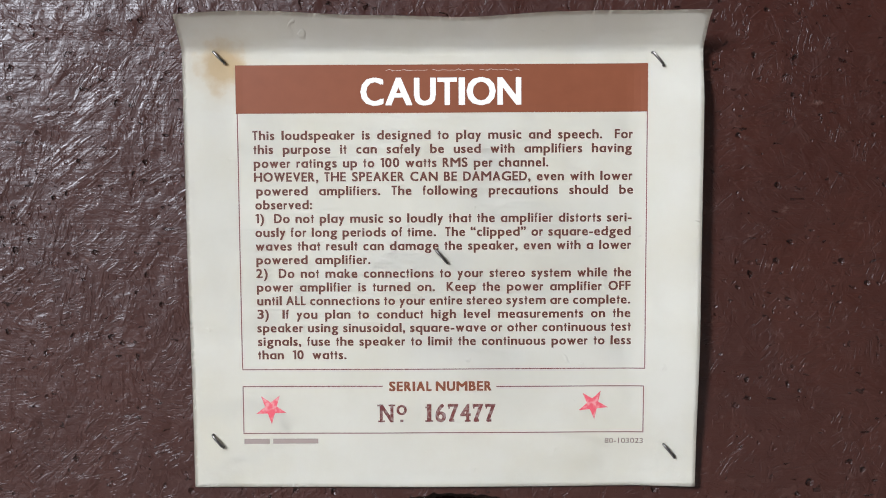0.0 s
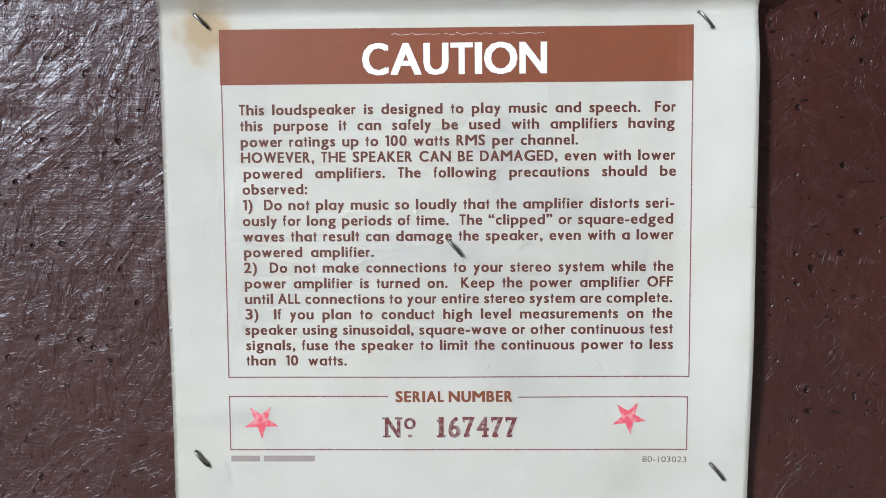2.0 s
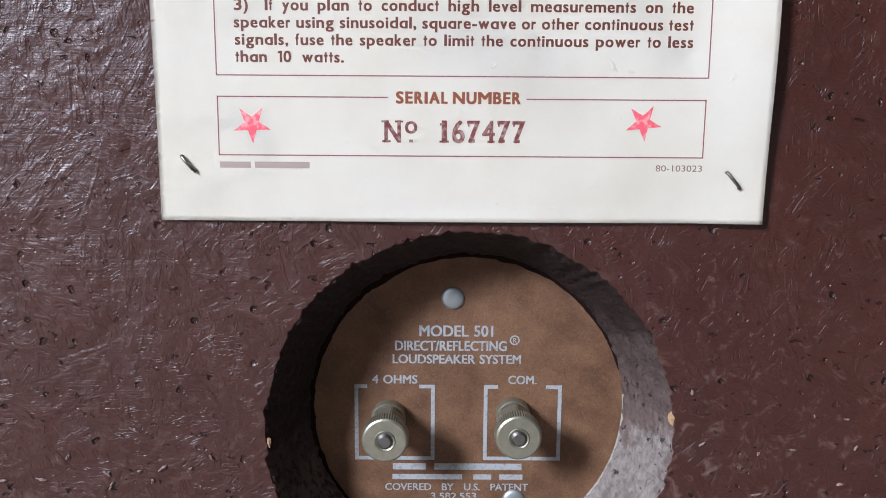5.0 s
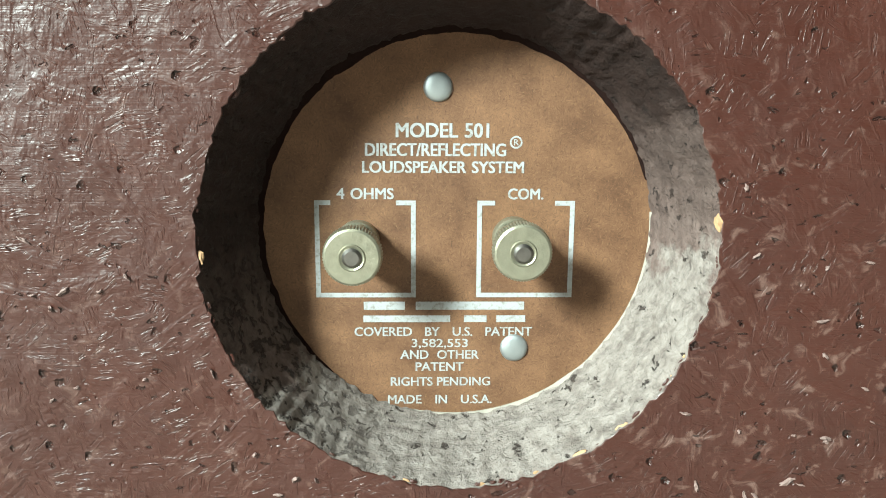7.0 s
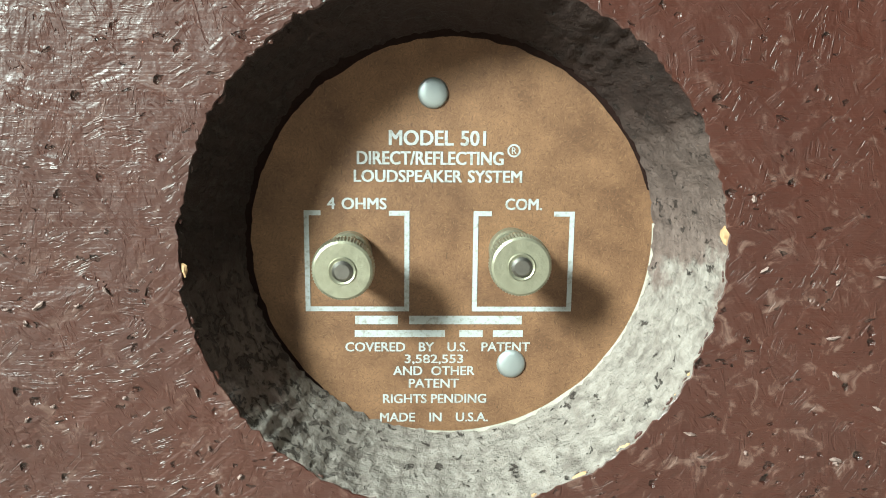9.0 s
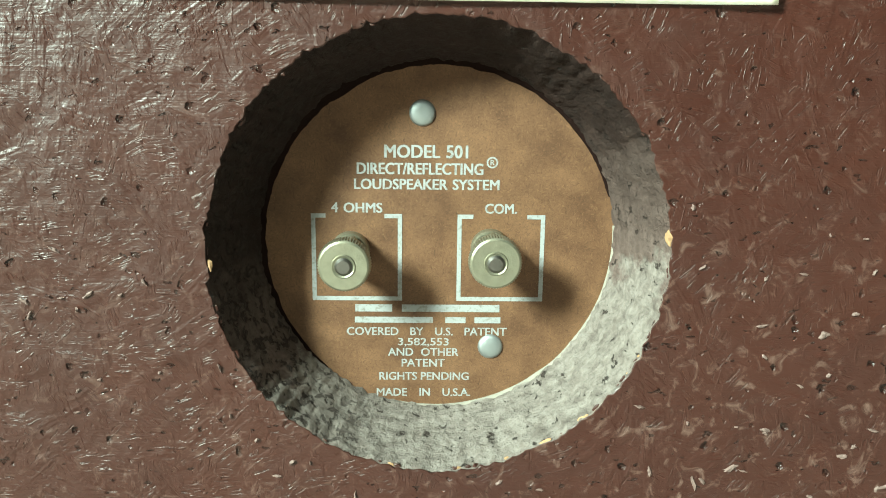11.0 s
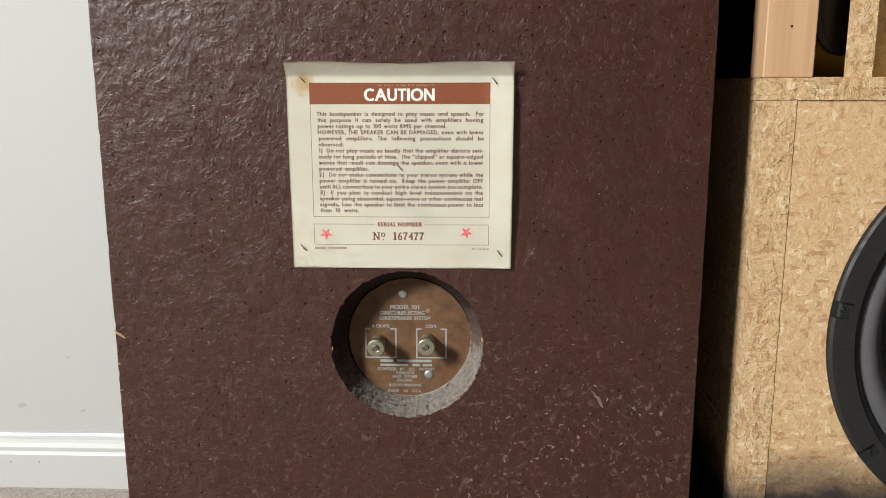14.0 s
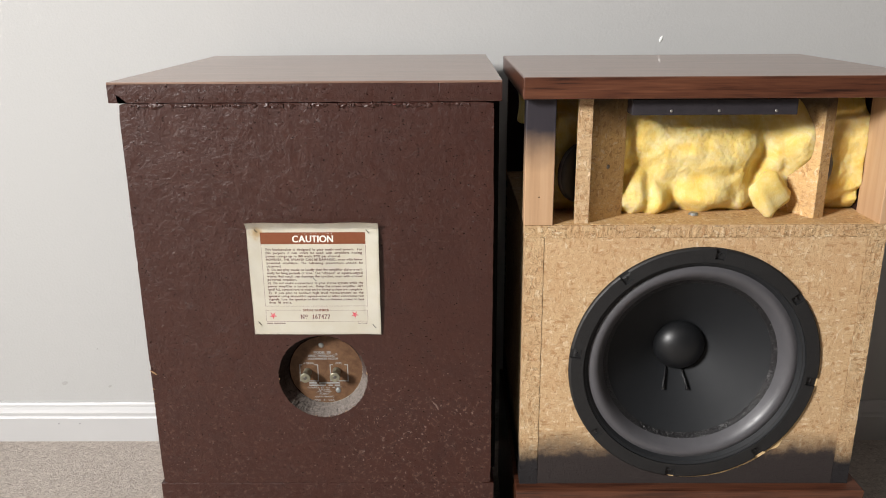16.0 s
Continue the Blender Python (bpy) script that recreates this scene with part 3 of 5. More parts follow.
def bore_wall():
    bm = bmesh.new()
    steps, deep = 288, 16
    cols = []
    for i in range(steps):
        a = 2 * math.pi * i / steps
        c, s = math.cos(a), math.sin(a)
        col = []
        for k in range(deep + 1):
            f = k / deep
            r = rim(a) * (1 - f) + (HB + 0.0004 * noise.noise(Vector((c * 9, s * 9, 4)))) * f
            if 0 < k:
                r += 0.0006 * noise.noise(Vector((c * 26, s * 26, f * 16))) + 0.0004 * noise.noise(Vector((c * 60, s * 60, f * 35)))
            y = 0.0001 + 0.0005 * abs(noise.noise(Vector((c * 21, s * 21, 1)))) if k == 0 else f * DEEP
            col.append(bm.verts.new((HX + c * r, y, HZ - 0.0008 * f + s * r)))
        cols.append(col)
    for i in range(steps):
        a, b = cols[i], cols[(i + 1) % steps]
        for k in range(deep):
            bm.faces.new((a[k], b[k], b[k + 1], a[k + 1]))
    return bm


panel = part("back_panel", back_panel(), PAINT, L, "rough gloss-brown painted particle board with a round sawn hole")
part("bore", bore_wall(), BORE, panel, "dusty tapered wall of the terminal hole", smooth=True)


def splinters():
    """Torn chips of bare wood standing along the rim of the hole."""
    rnd = random.Random(5)
    made = []
    for k in range(70):
        a = rnd.choice((rnd.uniform(-1.5, 0.4), rnd.uniform(0, 6.28)))
        big = rnd.uniform(0.0003, 0.0009)
        made.append((a, big, big * rnd.uniform(1.2, 2.6)))
    made += [(0.085, 0.0019, 0.0030), (3.20, 0.0016, 0.0032), (-1.06, 0.0012, 0.0032), (-0.86, 0.0010, 0.0026), (-1.15, 0.0009, 0.0020)]
    for a, wide, long in made:
        bm = bmesh.new()
        bmesh.ops.create_icosphere(bm, subdivisions=2, radius=1)
        c, s = math.cos(a), math.sin(a)
        for v in bm.verts:
            q = v.co * (1 + 0.5 * noise.noise(v.co * 1.7 + Vector((a * 5, 0, 0))))
            r, t, d = q.x * wide * 0.55, q.z * long * 0.55, q.y * wide * 0.35
            v.co = Vector((HX + c * (HR + 0.0002 + r) - s * t, 0.0007 + d, HZ + s * (HR + 0.0002 + r) + c * t))
        yield bm


for k, bm in enumerate(splinters()):
    part("splinter", bm, SPLINTER if k > 69 or k % 9 == 4 else PAINT, panel)
# torn slivers of bare wood on the long edge of the panel
for x, z, long, turn, wide in ((-0.1722, 0.3145, 0.0085, -0.60, 0.0008), (-0.1742, 0.2960, 0.0022, -0.3, 0.0005), (-0.1742, 0.2790, 0.0020, 0.2, 0.0004)):
    bm = bmesh.new()
    bmesh.ops.create_icosphere(bm, subdivisions=2, radius=1)
    c, s = math.cos(turn), math.sin(turn)
    for v in bm.verts:
        q = v.co * (1 + 0.6 * noise.noise(v.co * 2.2 + Vector((z * 300, 0, 0))))
        v.co = Vector((x + c * q.x * long / 2 - s * q.z * wide, q.y * 0.0006 - 0.0003, z + s * q.x * long / 2 + c * q.z * wide))
    part("splinter", bm, SPLINTER, panel)


def scratches():
    rnd = random.Random(11)
    spots = [(0.1200, 0.2755, 0.0100, -1.10, 0.0007), (0.1172, 0.2790, 0.0055, -1.0, 0.0005), (0.1192, 0.2770, 0.0030, -0.4, 0.0006)]
    for k in range(230):
        x = rnd.uniform(-0.165, 0.168)
        spots.append((x, rnd.uniform(0.19, 0.31) + max(0, x) * 0.2, rnd.uniform(0.0006, 0.0024), rnd.uniform(0, 3.1), rnd.uniform(0.00012, 0.00036)))
    # rubbed patches low on the panel
    for k in range(56):
        cx, cz = ((0.075, 0.248), (0.105, 0.232), (0.060, 0.214), (0.118, 0.262))[k % 4]
        spots.append((rnd.gauss(cx, 0.030), max(0.188, rnd.gauss(cz, 0.018)), rnd.uniform(0.0008, 0.0030), rnd.uniform(0, 3.1), rnd.uniform(0.00025, 0.00095)))
    for x, z, long, turn, wide in spots:
        if (x - HX) ** 2 + (z - HZ) ** 2 < (HR + 0.004) ** 2:
            continue
        c, s = math.cos(turn), math.sin(turn)
        bm = bmesh.new()
        bmesh.ops.create_icosphere(bm, subdivisions=2, radius=1)
        for v in bm.verts:
            q = v.co * (1 + 0.95 * noise.noise(v.co * 2.6 + Vector((x * 400, z * 300, 0))))
            q.z += 0.9 * noise.noise(Vector((q.x * 1.6, x * 500, z * 500)))
            v.co = Vector((x + c * q.x * long / 2 - s * q.z * wide, q.y * 0.0004 - 0.0002, z + s * q.x * long / 2 + c * q.z * wide))
        yield bm


# pale colour for rubbed scuffs and for the glints on raised paint
SCRATCH = make_plain("scuffs_and_glints", (0.165, 0.114, 0.100), 0.6, 0, 0.35, 900, 0.0003, 900)
for bm in scratches():
    part("scuff", bm, SCRATCH, panel)


def lid(x0, x1, y0, y1, z0, z1):
    return box(x0, x1, y0, y1, z0, z1, 0.0007)


# the top: veneered board whose cut back edge is painted brown
bm = bmesh.new()
nx = 160
vs = []
for i in range(nx + 1):
    x = -0.184 + 0.368 * i / nx
    low = 0.5910 + 0.0006 * noise.noise(Vector((x * 60, 2, 0)))
    col = [(x, 0.0195, low), (x, 0.0004, low), (x, 0.0 + 0.0002 * noise.noise(Vector((x * 90, 1, 0))), 0.5985), (x, 0.0, 0.6088)]
    vs.append([bm.verts.new(c) for c in col])
for a, b in zip(vs, vs[1:]):
    for k in range(3):
        bm.faces.new((a[k], b[k], b[k + 1], a[k + 1]))
for e in (vs[0], vs[-1]):
    p = [bm.verts.new((e[0].co.x, 0.368, 0.5912)), bm.verts.new((e[0].co.x, 0.368, 0.6088))]
    bm.faces.new((e[0], e[1], e[2], e[3], p[1], p[0]))
bmesh.ops.recalc_face_normals(bm, faces=bm.faces)
part("top_board", bm, PAINT, L, "brown painted pitted edge of the top board")
part("top_veneer", lid(-0.1842, 0.1842, -0.0002, 0.3682, 0.6089, 0.6103), WALNUT_TOP, L, "worn walnut veneer on the top, sheen put into its colour")
part("top_core", box(-0.1835, 0.1835, 0.021, 0.367, 0.5912, 0.6087), DARK_WOOD, L)
part("edge_bead", box(-0.1838, 0.1838, -0.0006, -0.0001, 0.6084, 0.6092), WALNUT_TOP, L, "thin edge of the veneer")

# flat black sheet for the shade in a triangular gap under one end of the top
bm = bmesh.new()
tri = [bm.verts.new(c) for c in ((-0.1762, -0.0008, 0.5992), (-0.1665, -0.0008, 0.5908), (-0.1748, -0.0008, 0.5908))]
bm.faces.new(tri)
bmesh.ops.solidify(bm, geom=bm.faces[:], thickness=0.0006)
part("notch", bm, make_plain("unlit_hollow", (0.006, 0.005, 0.005), 0.9), L, "flat black patch for the shade in a broken-out notch below the top")


def torn_edge():
    """Ragged flakes of paint and chip where the back panel meets the top."""
    rnd = random.Random(21)
    for k in range(95):
        x = rnd.uniform(-0.165, 0.170)
        w, h = rnd.uniform(0.0010, 0.0046), rnd.uniform(0.0006, 0.0030)
        bm = bmesh.new()
        bmesh.ops.create_icosphere(bm, subdivisions=2, radius=1)
        lean = rnd.uniform(-0.8, 0.8)
        for v in bm.verts:
            q = v.co * (1 + 0.6 * noise.noise(v.co * 1.6 + Vector((x * 90, 0, 0))))
            v.co = Vector((x + q.x * w + q.z * lean * h, 0.0002 - abs(q.y) * 0.0015 if q.y < 0 else 0.0006, 0.5890 - h * 0.4 + q.z * h))
        yield bm, x


for bm, x in torn_edge():
    part("flake", bm, RED_CHIP if 0.079 < x < 0.084 else PAINT, panel)

part("side_panel", box(-0.1750, -0.1660, 0.0196, 0.36, 0.19, 0.5905), CLOTH, L, "black grille cloth side")
part("side_panel", box(0.1660, 0.1828, 0.0120 + 0.008, 0.36, 0.19, 0.5905), CLOTH, L, "black grille cloth side")
part("front_panel", box(-0.17, 0.17, 0.35, 0.3605, 0.19, 0.5905), CLOTH, L)
part("base", box(-0.1790, 0.1810, 0.0006, 0.366, 0.0, 0.1828, 0.0006), [PAINT], L, "brown painted base below the back panel")

# terminal plate, seen in the hole
plate = part("terminal_plate", lathe([(0.0, 0.0), (0.046, 0.0), (0.046, -0.003), (0.0, -0.003)], (HX, DEEP + 0.0002, HZ), steps=96), HARDBOARD, L, "tan hardboard terminal plate with white screen-printed lettering")
INK_Y = DEEP + 0.0002 - 0.00010


def glue_ring():
    bm = bmesh.new()
    steps = 200
    rows = []
    for i in range(steps):
        a = 2 * math.pi * i / steps
        c, s = math.cos(a), math.sin(a)
        low = max(0.0, math.cos(a + 0.85)) ** 2
        wide = 0.00055 * low * (1 + 0.35 * noise.noise(Vector((c * 8, s * 8, 9)))) - 0.00012
        if wide < 0.00006:
            rows.append(None)
            continue
        zc = HZ - 0.0008
        rows.append([bm.verts.new((HX + c * r, y, zc + s * r)) for r, y in ((HB + 0.001, DEEP - wide * 1.1), (HB - wide * 0.55, DEEP - wide * 0.55), (HB - wide, DEEP + 0.0001))])
    for i in range(steps):
        a, b = rows[i], rows[(i + 1) % steps]
        for k in range(2):
            if a and b:
                bm.faces.new((a[k], b[k], b[k + 1], a[k + 1]))
    bmesh.ops.recalc_face_normals(bm, faces=bm.faces)
    return bm


part("glue_bead", glue_ring(), GLUE, L, "cream bead of old glue round the plate", smooth=True)


def dark_seam():
    """Uneven dark adhesive squeezed out along the upper seam of the plate."""
    bm = bmesh.new()
    steps = 220
    rows = []
    for i in range(steps + 1):
        a = radians(15 + 215 * i / steps)
        c, s = math.cos(a), math.sin(a)
        p = Vector((c * 6, s * 6, 2.0))
        fade = math.sin(math.pi * i / steps) ** 0.5
        wide = fade * (0.0007 + 0.0006 * abs(noise.noise(p)) + 0.0005 * max(0.0, noise.noise(p * 4.0)) + 0.0012 * max(0.0, noise.noise(p * 2.3 + Vector((3, 1, 0))) - 0.3)) + 0.0001
        rows.append([bm.verts.new((HX + c * r, y, HZ - 0.0008 + s * r)) for r, y in ((HB + 0.0012, DEEP - wide * 0.9), (HB - wide * 0.4, DEEP - wide * 0.5), (HB - wide, DEEP + 0.0001))])
    for a, b in zip(rows, rows[1:]):
        for k in range(2):
            bm.faces.new((a[k], b[k], b[k + 1], a[k + 1]))
    bmesh.ops.recalc_face_normals(bm, faces=bm.faces)
    return bm


part("adhesive_seam", dark_seam(), make_plain("dark_brown_adhesive", (0.010, 0.005, 0.004), 0.9, 0, 0.3, 300, 0.0004, 600, 0.05), L, "dark brown adhesive round the plate", smooth=True)


# ---------- lettering ----------
def glyphs(text, bold, res=3):
    cu = bpy.data.curves.new("lettering", "FONT")
    cu.body, cu.size, cu.resolution_u = text, 1.0, res
    ob = bpy.data.objects.new("lettering", cu)
    me = bpy.data.meshes.new_from_object(ob)
    co = np.empty(len(me.vertices) * 3)
    me.vertices.foreach_get("co", co)
    faces = [tuple(p.vertices) for p in me.polygons]
    bpy.data.objects.remove(ob)
    bpy.data.curves.remove(cu)
    bpy.data.meshes.remove(me)
    return co.reshape(-1, 3)[:, :2], faces


CAP = glyphs("H", 0.0)[0][:, 1].max()


def line_mesh(words, x0, x1, base, cap, surface, bold=0.02, stretch=1.0, slope=0.0, fill=0.0):
    """Words set between x0 and x1 on a base line, wider gaps after a full stop; surface(x, z) gives y."""
    k = cap / CAP
    sets = [glyphs(w, bold) for w in words]
    widths = [(c[:, 0].max() - c[:, 0].min()) * k * stretch for c, f in sets]
    weights = [1.0 for w in words[:-1]]
    if fill:
        fix = (x1 - x0) * fill / sum(widths)
        stretch, widths = stretch * fix, [w * fix for w in widths]
    room = (x1 - x0) - sum(widths)
    if len(words) == 1:
        stretch *= (x1 - x0) / widths[0]
        widths = [x1 - x0]
        room = 0
    elif not fill and room < 0.55 * cap * sum(weights):
        fix = ((x1 - x0) - 0.55 * cap * sum(weights)) / sum(widths)
        stretch, widths = stretch * fix, [w * fix for w in widths]
        room = (x1 - x0) - sum(widths)
    bm = bmesh.new()
    x = x0
    for i, (c, faces) in enumerate(sets):
        left = c[:, 0].min()
        for layer, (ox, oz) in enumerate(((0, 0), (-1, 0.4), (1, -0.4), (-1, -0.4), (1, 0.4)) if bold else ((0, 0),)):
            vs = []
            for px, pz in c:
                X = x + (px - left) * k * stretch + ox * bold * k
                Z = base + pz * k + oz * bold * k + slope * (X - x0)
                vs.append(bm.verts.new((X, surface(X, Z) - 0.000002 * layer, Z)))
            for f in faces:
                bm.faces.new([vs[q] for q in f])
        x += widths[i] + (room * weights[i] / sum(weights) if i < len(weights) else 0)
    for f in bm.faces:
        f.normal_update()
        if f.normal.y > 0:
            f.normal_flip()
    return bm


def flat_plate(x, z):
    return INK_Y


def bars_mesh(pieces, z0, z1, surface, cuts=1):
    bm = bmesh.new()
    for a, b in pieces:
        m = max(1, int((b - a) / 0.004)) * cuts
        top = [bm.verts.new((a + (b - a) * i / m, surface(a + (b - a) * i / m, z1), z1)) for i in range(m + 1)]
        low = [bm.verts.new((a + (b - a) * i / m, surface(a + (b - a) * i / m, z0), z0)) for i in range(m + 1)]
        for i in range(m):
            bm.faces.new((low[i], low[i + 1], top[i + 1], top[i]))
    return bm


for words, x0, x1, zt, zb, bold in (
        (["MODEL", "501"], -0.0088, 0.0092, 0.3293, 0.3266, 0.026), (["DIRECT/REFLECTING"], -0.0148, 0.0126, 0.3254, 0.3230, 0.026),
        (["LOUDSPEAKER", "SYSTEM"], -0.0154, 0.0162, 0.3219, 0.3197, 0.026), (["4", "OHMS"], -0.0205, -0.0094, 0.3166, 0.3145, 0.026),
        (["COM."], 0.0133, 0.0202, 0.3166, 0.3145, 0.026), (["COVERED", "BY", "U.S.", "PATENT"], -0.0174, 0.0187, 0.2882, 0.2864, 0.020),
        (["3,582,553"], -0.0058, 0.0056, 0.2857, 0.2840, 0.020), (["AND", "OTHER"], -0.0081, 0.0079, 0.2833, 0.2815, 0.020),
        (["PATENT"], -0.0050, 0.0048, 0.2807, 0.2789, 0.020), (["RIGHTS", "PENDING"], -0.0101, 0.0103, 0.2775, 0.2757, 0.020),
        (["MADE", "IN", "U.S.A."], -0.0107, 0.0107, 0.2736, 0.2718, 0.020)):
    part("lettering", line_mesh(words, x0, x1, zb, zt - zb, flat_plate, bold), WHITE_INK, plate)
part("print_bar", bars_mesh([(-0.0155, -0.0072), (-0.0050, 0.0170)], 0.2919, 0.2936, flat_plate), WHITE_INK, plate)
part("print_bar", bars_mesh([(-0.0156, 0.0020), (0.0048, 0.0094), (0.0114, 0.0173)], 0.2893, 0.2907, flat_plate), WHITE_INK, plate)
part("mark", lathe([(0.0009, 0), (0.00125, 0)], (0.0146, INK_Y, 0.3257), steps=24), WHITE_INK, plate)
part("mark", line_mesh(["R"], 0.0142, 0.0151, 0.3251, 0.0012, flat_plate, 0.01), WHITE_INK, plate)


def bracket(x0, x1, z0, z1, lt, rt, w):
    bm = bars_mesh([(x0, x0 + w)], z0, z1, flat_plate)
    for a, b, c, d in ((x1 - w, x1, z0, z1), (x0 + w, x1 - w, z0, z0 + w), (x0 + w, lt, z1 - w, z1), (rt, x1 - w, z1 - w, z1)):
        extra = bars_mesh([(a, b)], c, d, flat_plate)
        me = bpy.data.meshes.new("tmp")
        extra.to_mesh(me)
        bm.from_mesh(me)
        extra.free()
        bpy.data.meshes.remove(me)
    return bm


part("printed_frame", bracket(-0.0250, -0.0050, 0.2945, 0.3142, -0.0218, -0.0089, 0.00095), WHITE_INK, plate)
part("printed_frame", bracket(0.0072, 0.0266, 0.2945, 0.3142, 0.0107, 0.0226, 0.00095), WHITE_INK, plate)
for x, z in ((-0.0007, 0.3362), (0.0151, 0.2838)):
    part("rivet", lathe([(0.0, 0.0008), (0.0012, 0.00077), (0.0020, 0.00063), (0.0026, 0.00038), (0.00285, 0.0), (0.00285, -0.0004)], (x, DEEP + 0.0001, z), steps=40), ALLOY, plate, "domed dull alloy rivet", smooth=True)


def knurled(cx, cz, y0, y1, r, teeth=58):
    bm = bmesh.new()
    steps = teeth * 2
    rows = []
    for rr, y, cut in ((r - 0.0007, y1, 0), (r - 0.0003, y1 - 0.0003, 0), (r - 0.0001, y1 - 0.0007, 1), (r, y1 - 0.0011, 1), (r, y0 + 0.0005, 1), (r - 0.0004, y0, 0)):
        rows.append([bm.verts.new((cx + math.cos(2 * math.pi * i / steps) * (rr - (0.00028 if cut and i % 2 else 0)), -y,
                                   cz + math.sin(2 * math.pi * i / steps) * (rr - (0.00028 if cut and i % 2 else 0)))) for i in range(steps)])
    for a, b in zip(rows, rows[1:]):
        for i in range(steps):
            bm.faces.new((a[i], a[(i + 1) % steps], b[(i + 1) % steps], b[i]))
    bm.faces.new(rows[0])
    bm.faces.new(rows[-1])
    bmesh.ops.recalc_face_normals(bm, faces=bm.faces)
    return bm


def binding_post(cx, cz, turn):
    """A knurled thumb nut on a threaded stud, with a hexagon nut below it."""
    face = -(DEEP - 0.0160)
    post = part("binding_post", knurled(cx, cz, -(DEEP - 0.0118), face, 0.00550), NICKEL, plate, "tarnished nickel knurled thumb nut on a stud")
    hexa = bmesh.new()
    bmesh.ops.create_cone(hexa, cap_ends=True, segments=6, radius1=0.0044, radius2=0.0044, depth=0.0072, matrix=Matrix.Translation((cx, DEEP - 0.0076, cz)) @ Matrix.Rotation(turn, 4, "Y") @ Matrix.Rotation(math.pi / 2, 4, "X"))
    bmesh.ops.bevel(hexa, geom=hexa.edges[:], offset=0.0003, segments=1, affect="EDGES")
    part("hex_nut", hexa, NICKEL, post)
    part("washer", lathe([(0.0, 0.0034), (0.0040, 0.0034), (0.0043, 0.0029), (0.0043, 0.0), (0.0, 0.0)], (cx, DEEP + 0.0001, cz), steps=48), NICKEL, post)
    part("stud", lathe([(0.0, 0.0168), (0.0013, 0.0168), (0.0018, 0.0163), (0.0018, 0.0150), (0.0018, 0.011), (0.0, 0.011)], (cx, DEEP, cz), steps=32), STEEL, post, "steel threaded stud end")
    part("recess", lathe([(0.0018, 0.01605), (0.0023, 0.0163), (0.0025, 0.01604)], (cx, DEEP, cz), steps=32), NICKEL, post)


binding_post(-0.0164, 0.3060, 0.25)
binding_post(0.0145, 0.3068, 0.05)

# ---------- the caution card ----------
CX0, CX1, CZ0, CZ1 = -0.0640, 0.0651, 0.3575, 0.4762
FOLD = 0.4685


def smooth01(a, b, v):
    t = min(1.0, max(0.0, (v - a) / (b - a)))
    return t * t * (3 - 2 * t)


def card_y(x, z):
    """How far the bent card stands off the panel."""
    u = (x - CX0) / (CX1 - CX0)
    lift = 0.0007
    lift += 0.0036 * smooth01(0.86, 1.02, u) * (0.45 + 0.55 * smooth01(0.36, 0.40, z)) * (1 - 0.5 * smooth01(0.455, 0.468, z))
    lift += 0.0010 * smooth01(0.12, -0.02, u) * smooth01(0.38, 0.42, z)
    lift += 0.0006 * math.sin(math.pi * min(1, max(0, u))) * math.sin(math.pi * (z - CZ0) / (FOLD - CZ0)) if z < FOLD else 0
    lift += 0.0012 * smooth01(0.362, 0.355, z) * math.sin(math.pi * u) ** 2
    t = max(0.0, z - FOLD)
    lift += 0.62 * t + 26.0 * t * t
    lift += 0.0002 * noise.noise(Vector((x * 40, z * 40, 2)))
    return -lift


def card_place(u, v):
    x = CX0 + (CX1 - CX0) * u
    z = CZ0 + (CZ1 - CZ0) * v
    z += 0.0006 * math.sin(u * 9.0) * smooth01(0.93, 1.0, v) + 0.0005 * noise.noise(Vector((u * 5, 0, 0))) * smooth01(0.9, 1, v)
    x += 0.0004 * (v - 0.5) * (1 if u > 0.5 else -1) * abs(2 * u - 1)
    return Vector((x, card_y(x, z), z))


card = thing("caution_card", (0, 0, CZ0), "cream caution card stapled to the brown panel, top edge curling", "label card")
bm = grid(110, 110, card_place)
bmesh.ops.solidify(bm, geom=bm.faces[:], thickness=-0.00028)
part("sheet", bm, PAPER, card, "cream card with creases and a yellowed corner", smooth=True)


def card_ink(x, z):
    return card_y(x, z) - 0.00004


def fair(bm):
    """All faces towards the room."""
    for f in bm.faces:
        f.normal_update()
        if f.normal.y > 0:
            f.normal_flip()
    return bm


def card_fill(x0, x1, z0, z1, nx, nz):
    return grid(nx, nz, lambda u, v: Vector((x0 + (x1 - x0) * u, card_ink(x0 + (x1 - x0) * u, z0 + (z1 - z0) * v), z0 + (z1 - z0) * v)))


part("header_bar", card_fill(-0.0512, 0.0520, 0.4531, 0.4651, 60, 10), BAR_INK, card, "solid brown printed header bar")
x = -0.0198
for letter, wide in (("C", 0.0056), ("A", 0.0066), ("U", 0.0053), ("T", 0.0047), ("I", 0.0014), ("O", 0.0071), ("N", 0.0058)):
    part("header_letter", line_mesh([letter], x + 0.0002, x + wide - 0.0002, 0.4551, 0.0066, lambda x, z: card_ink(x, z) - 0.00003, 0.030), CARD_WHITE, card)
    x += wide + 0.0006



def crack(points, w):
    """A fine broken line where the ink has flaked along a crease."""
    bm = bmesh.new()
    rows = [[bm.verts.new((x, card_ink(x, z) - 0.00002, z + d)) for d in (-w, w)] for x, z in points]
    for a, b in zip(rows, rows[1:]):
        bm.faces.new((a[0], b[0], b[1], a[1]))
    return fair(bm)


def rule(x0, x1, z0, z1):
    wide = x1 - x0 > z1 - z0
    return card_fill(x0, x1, z0, z1, 70 if wide else 1, 1 if wide else 60)


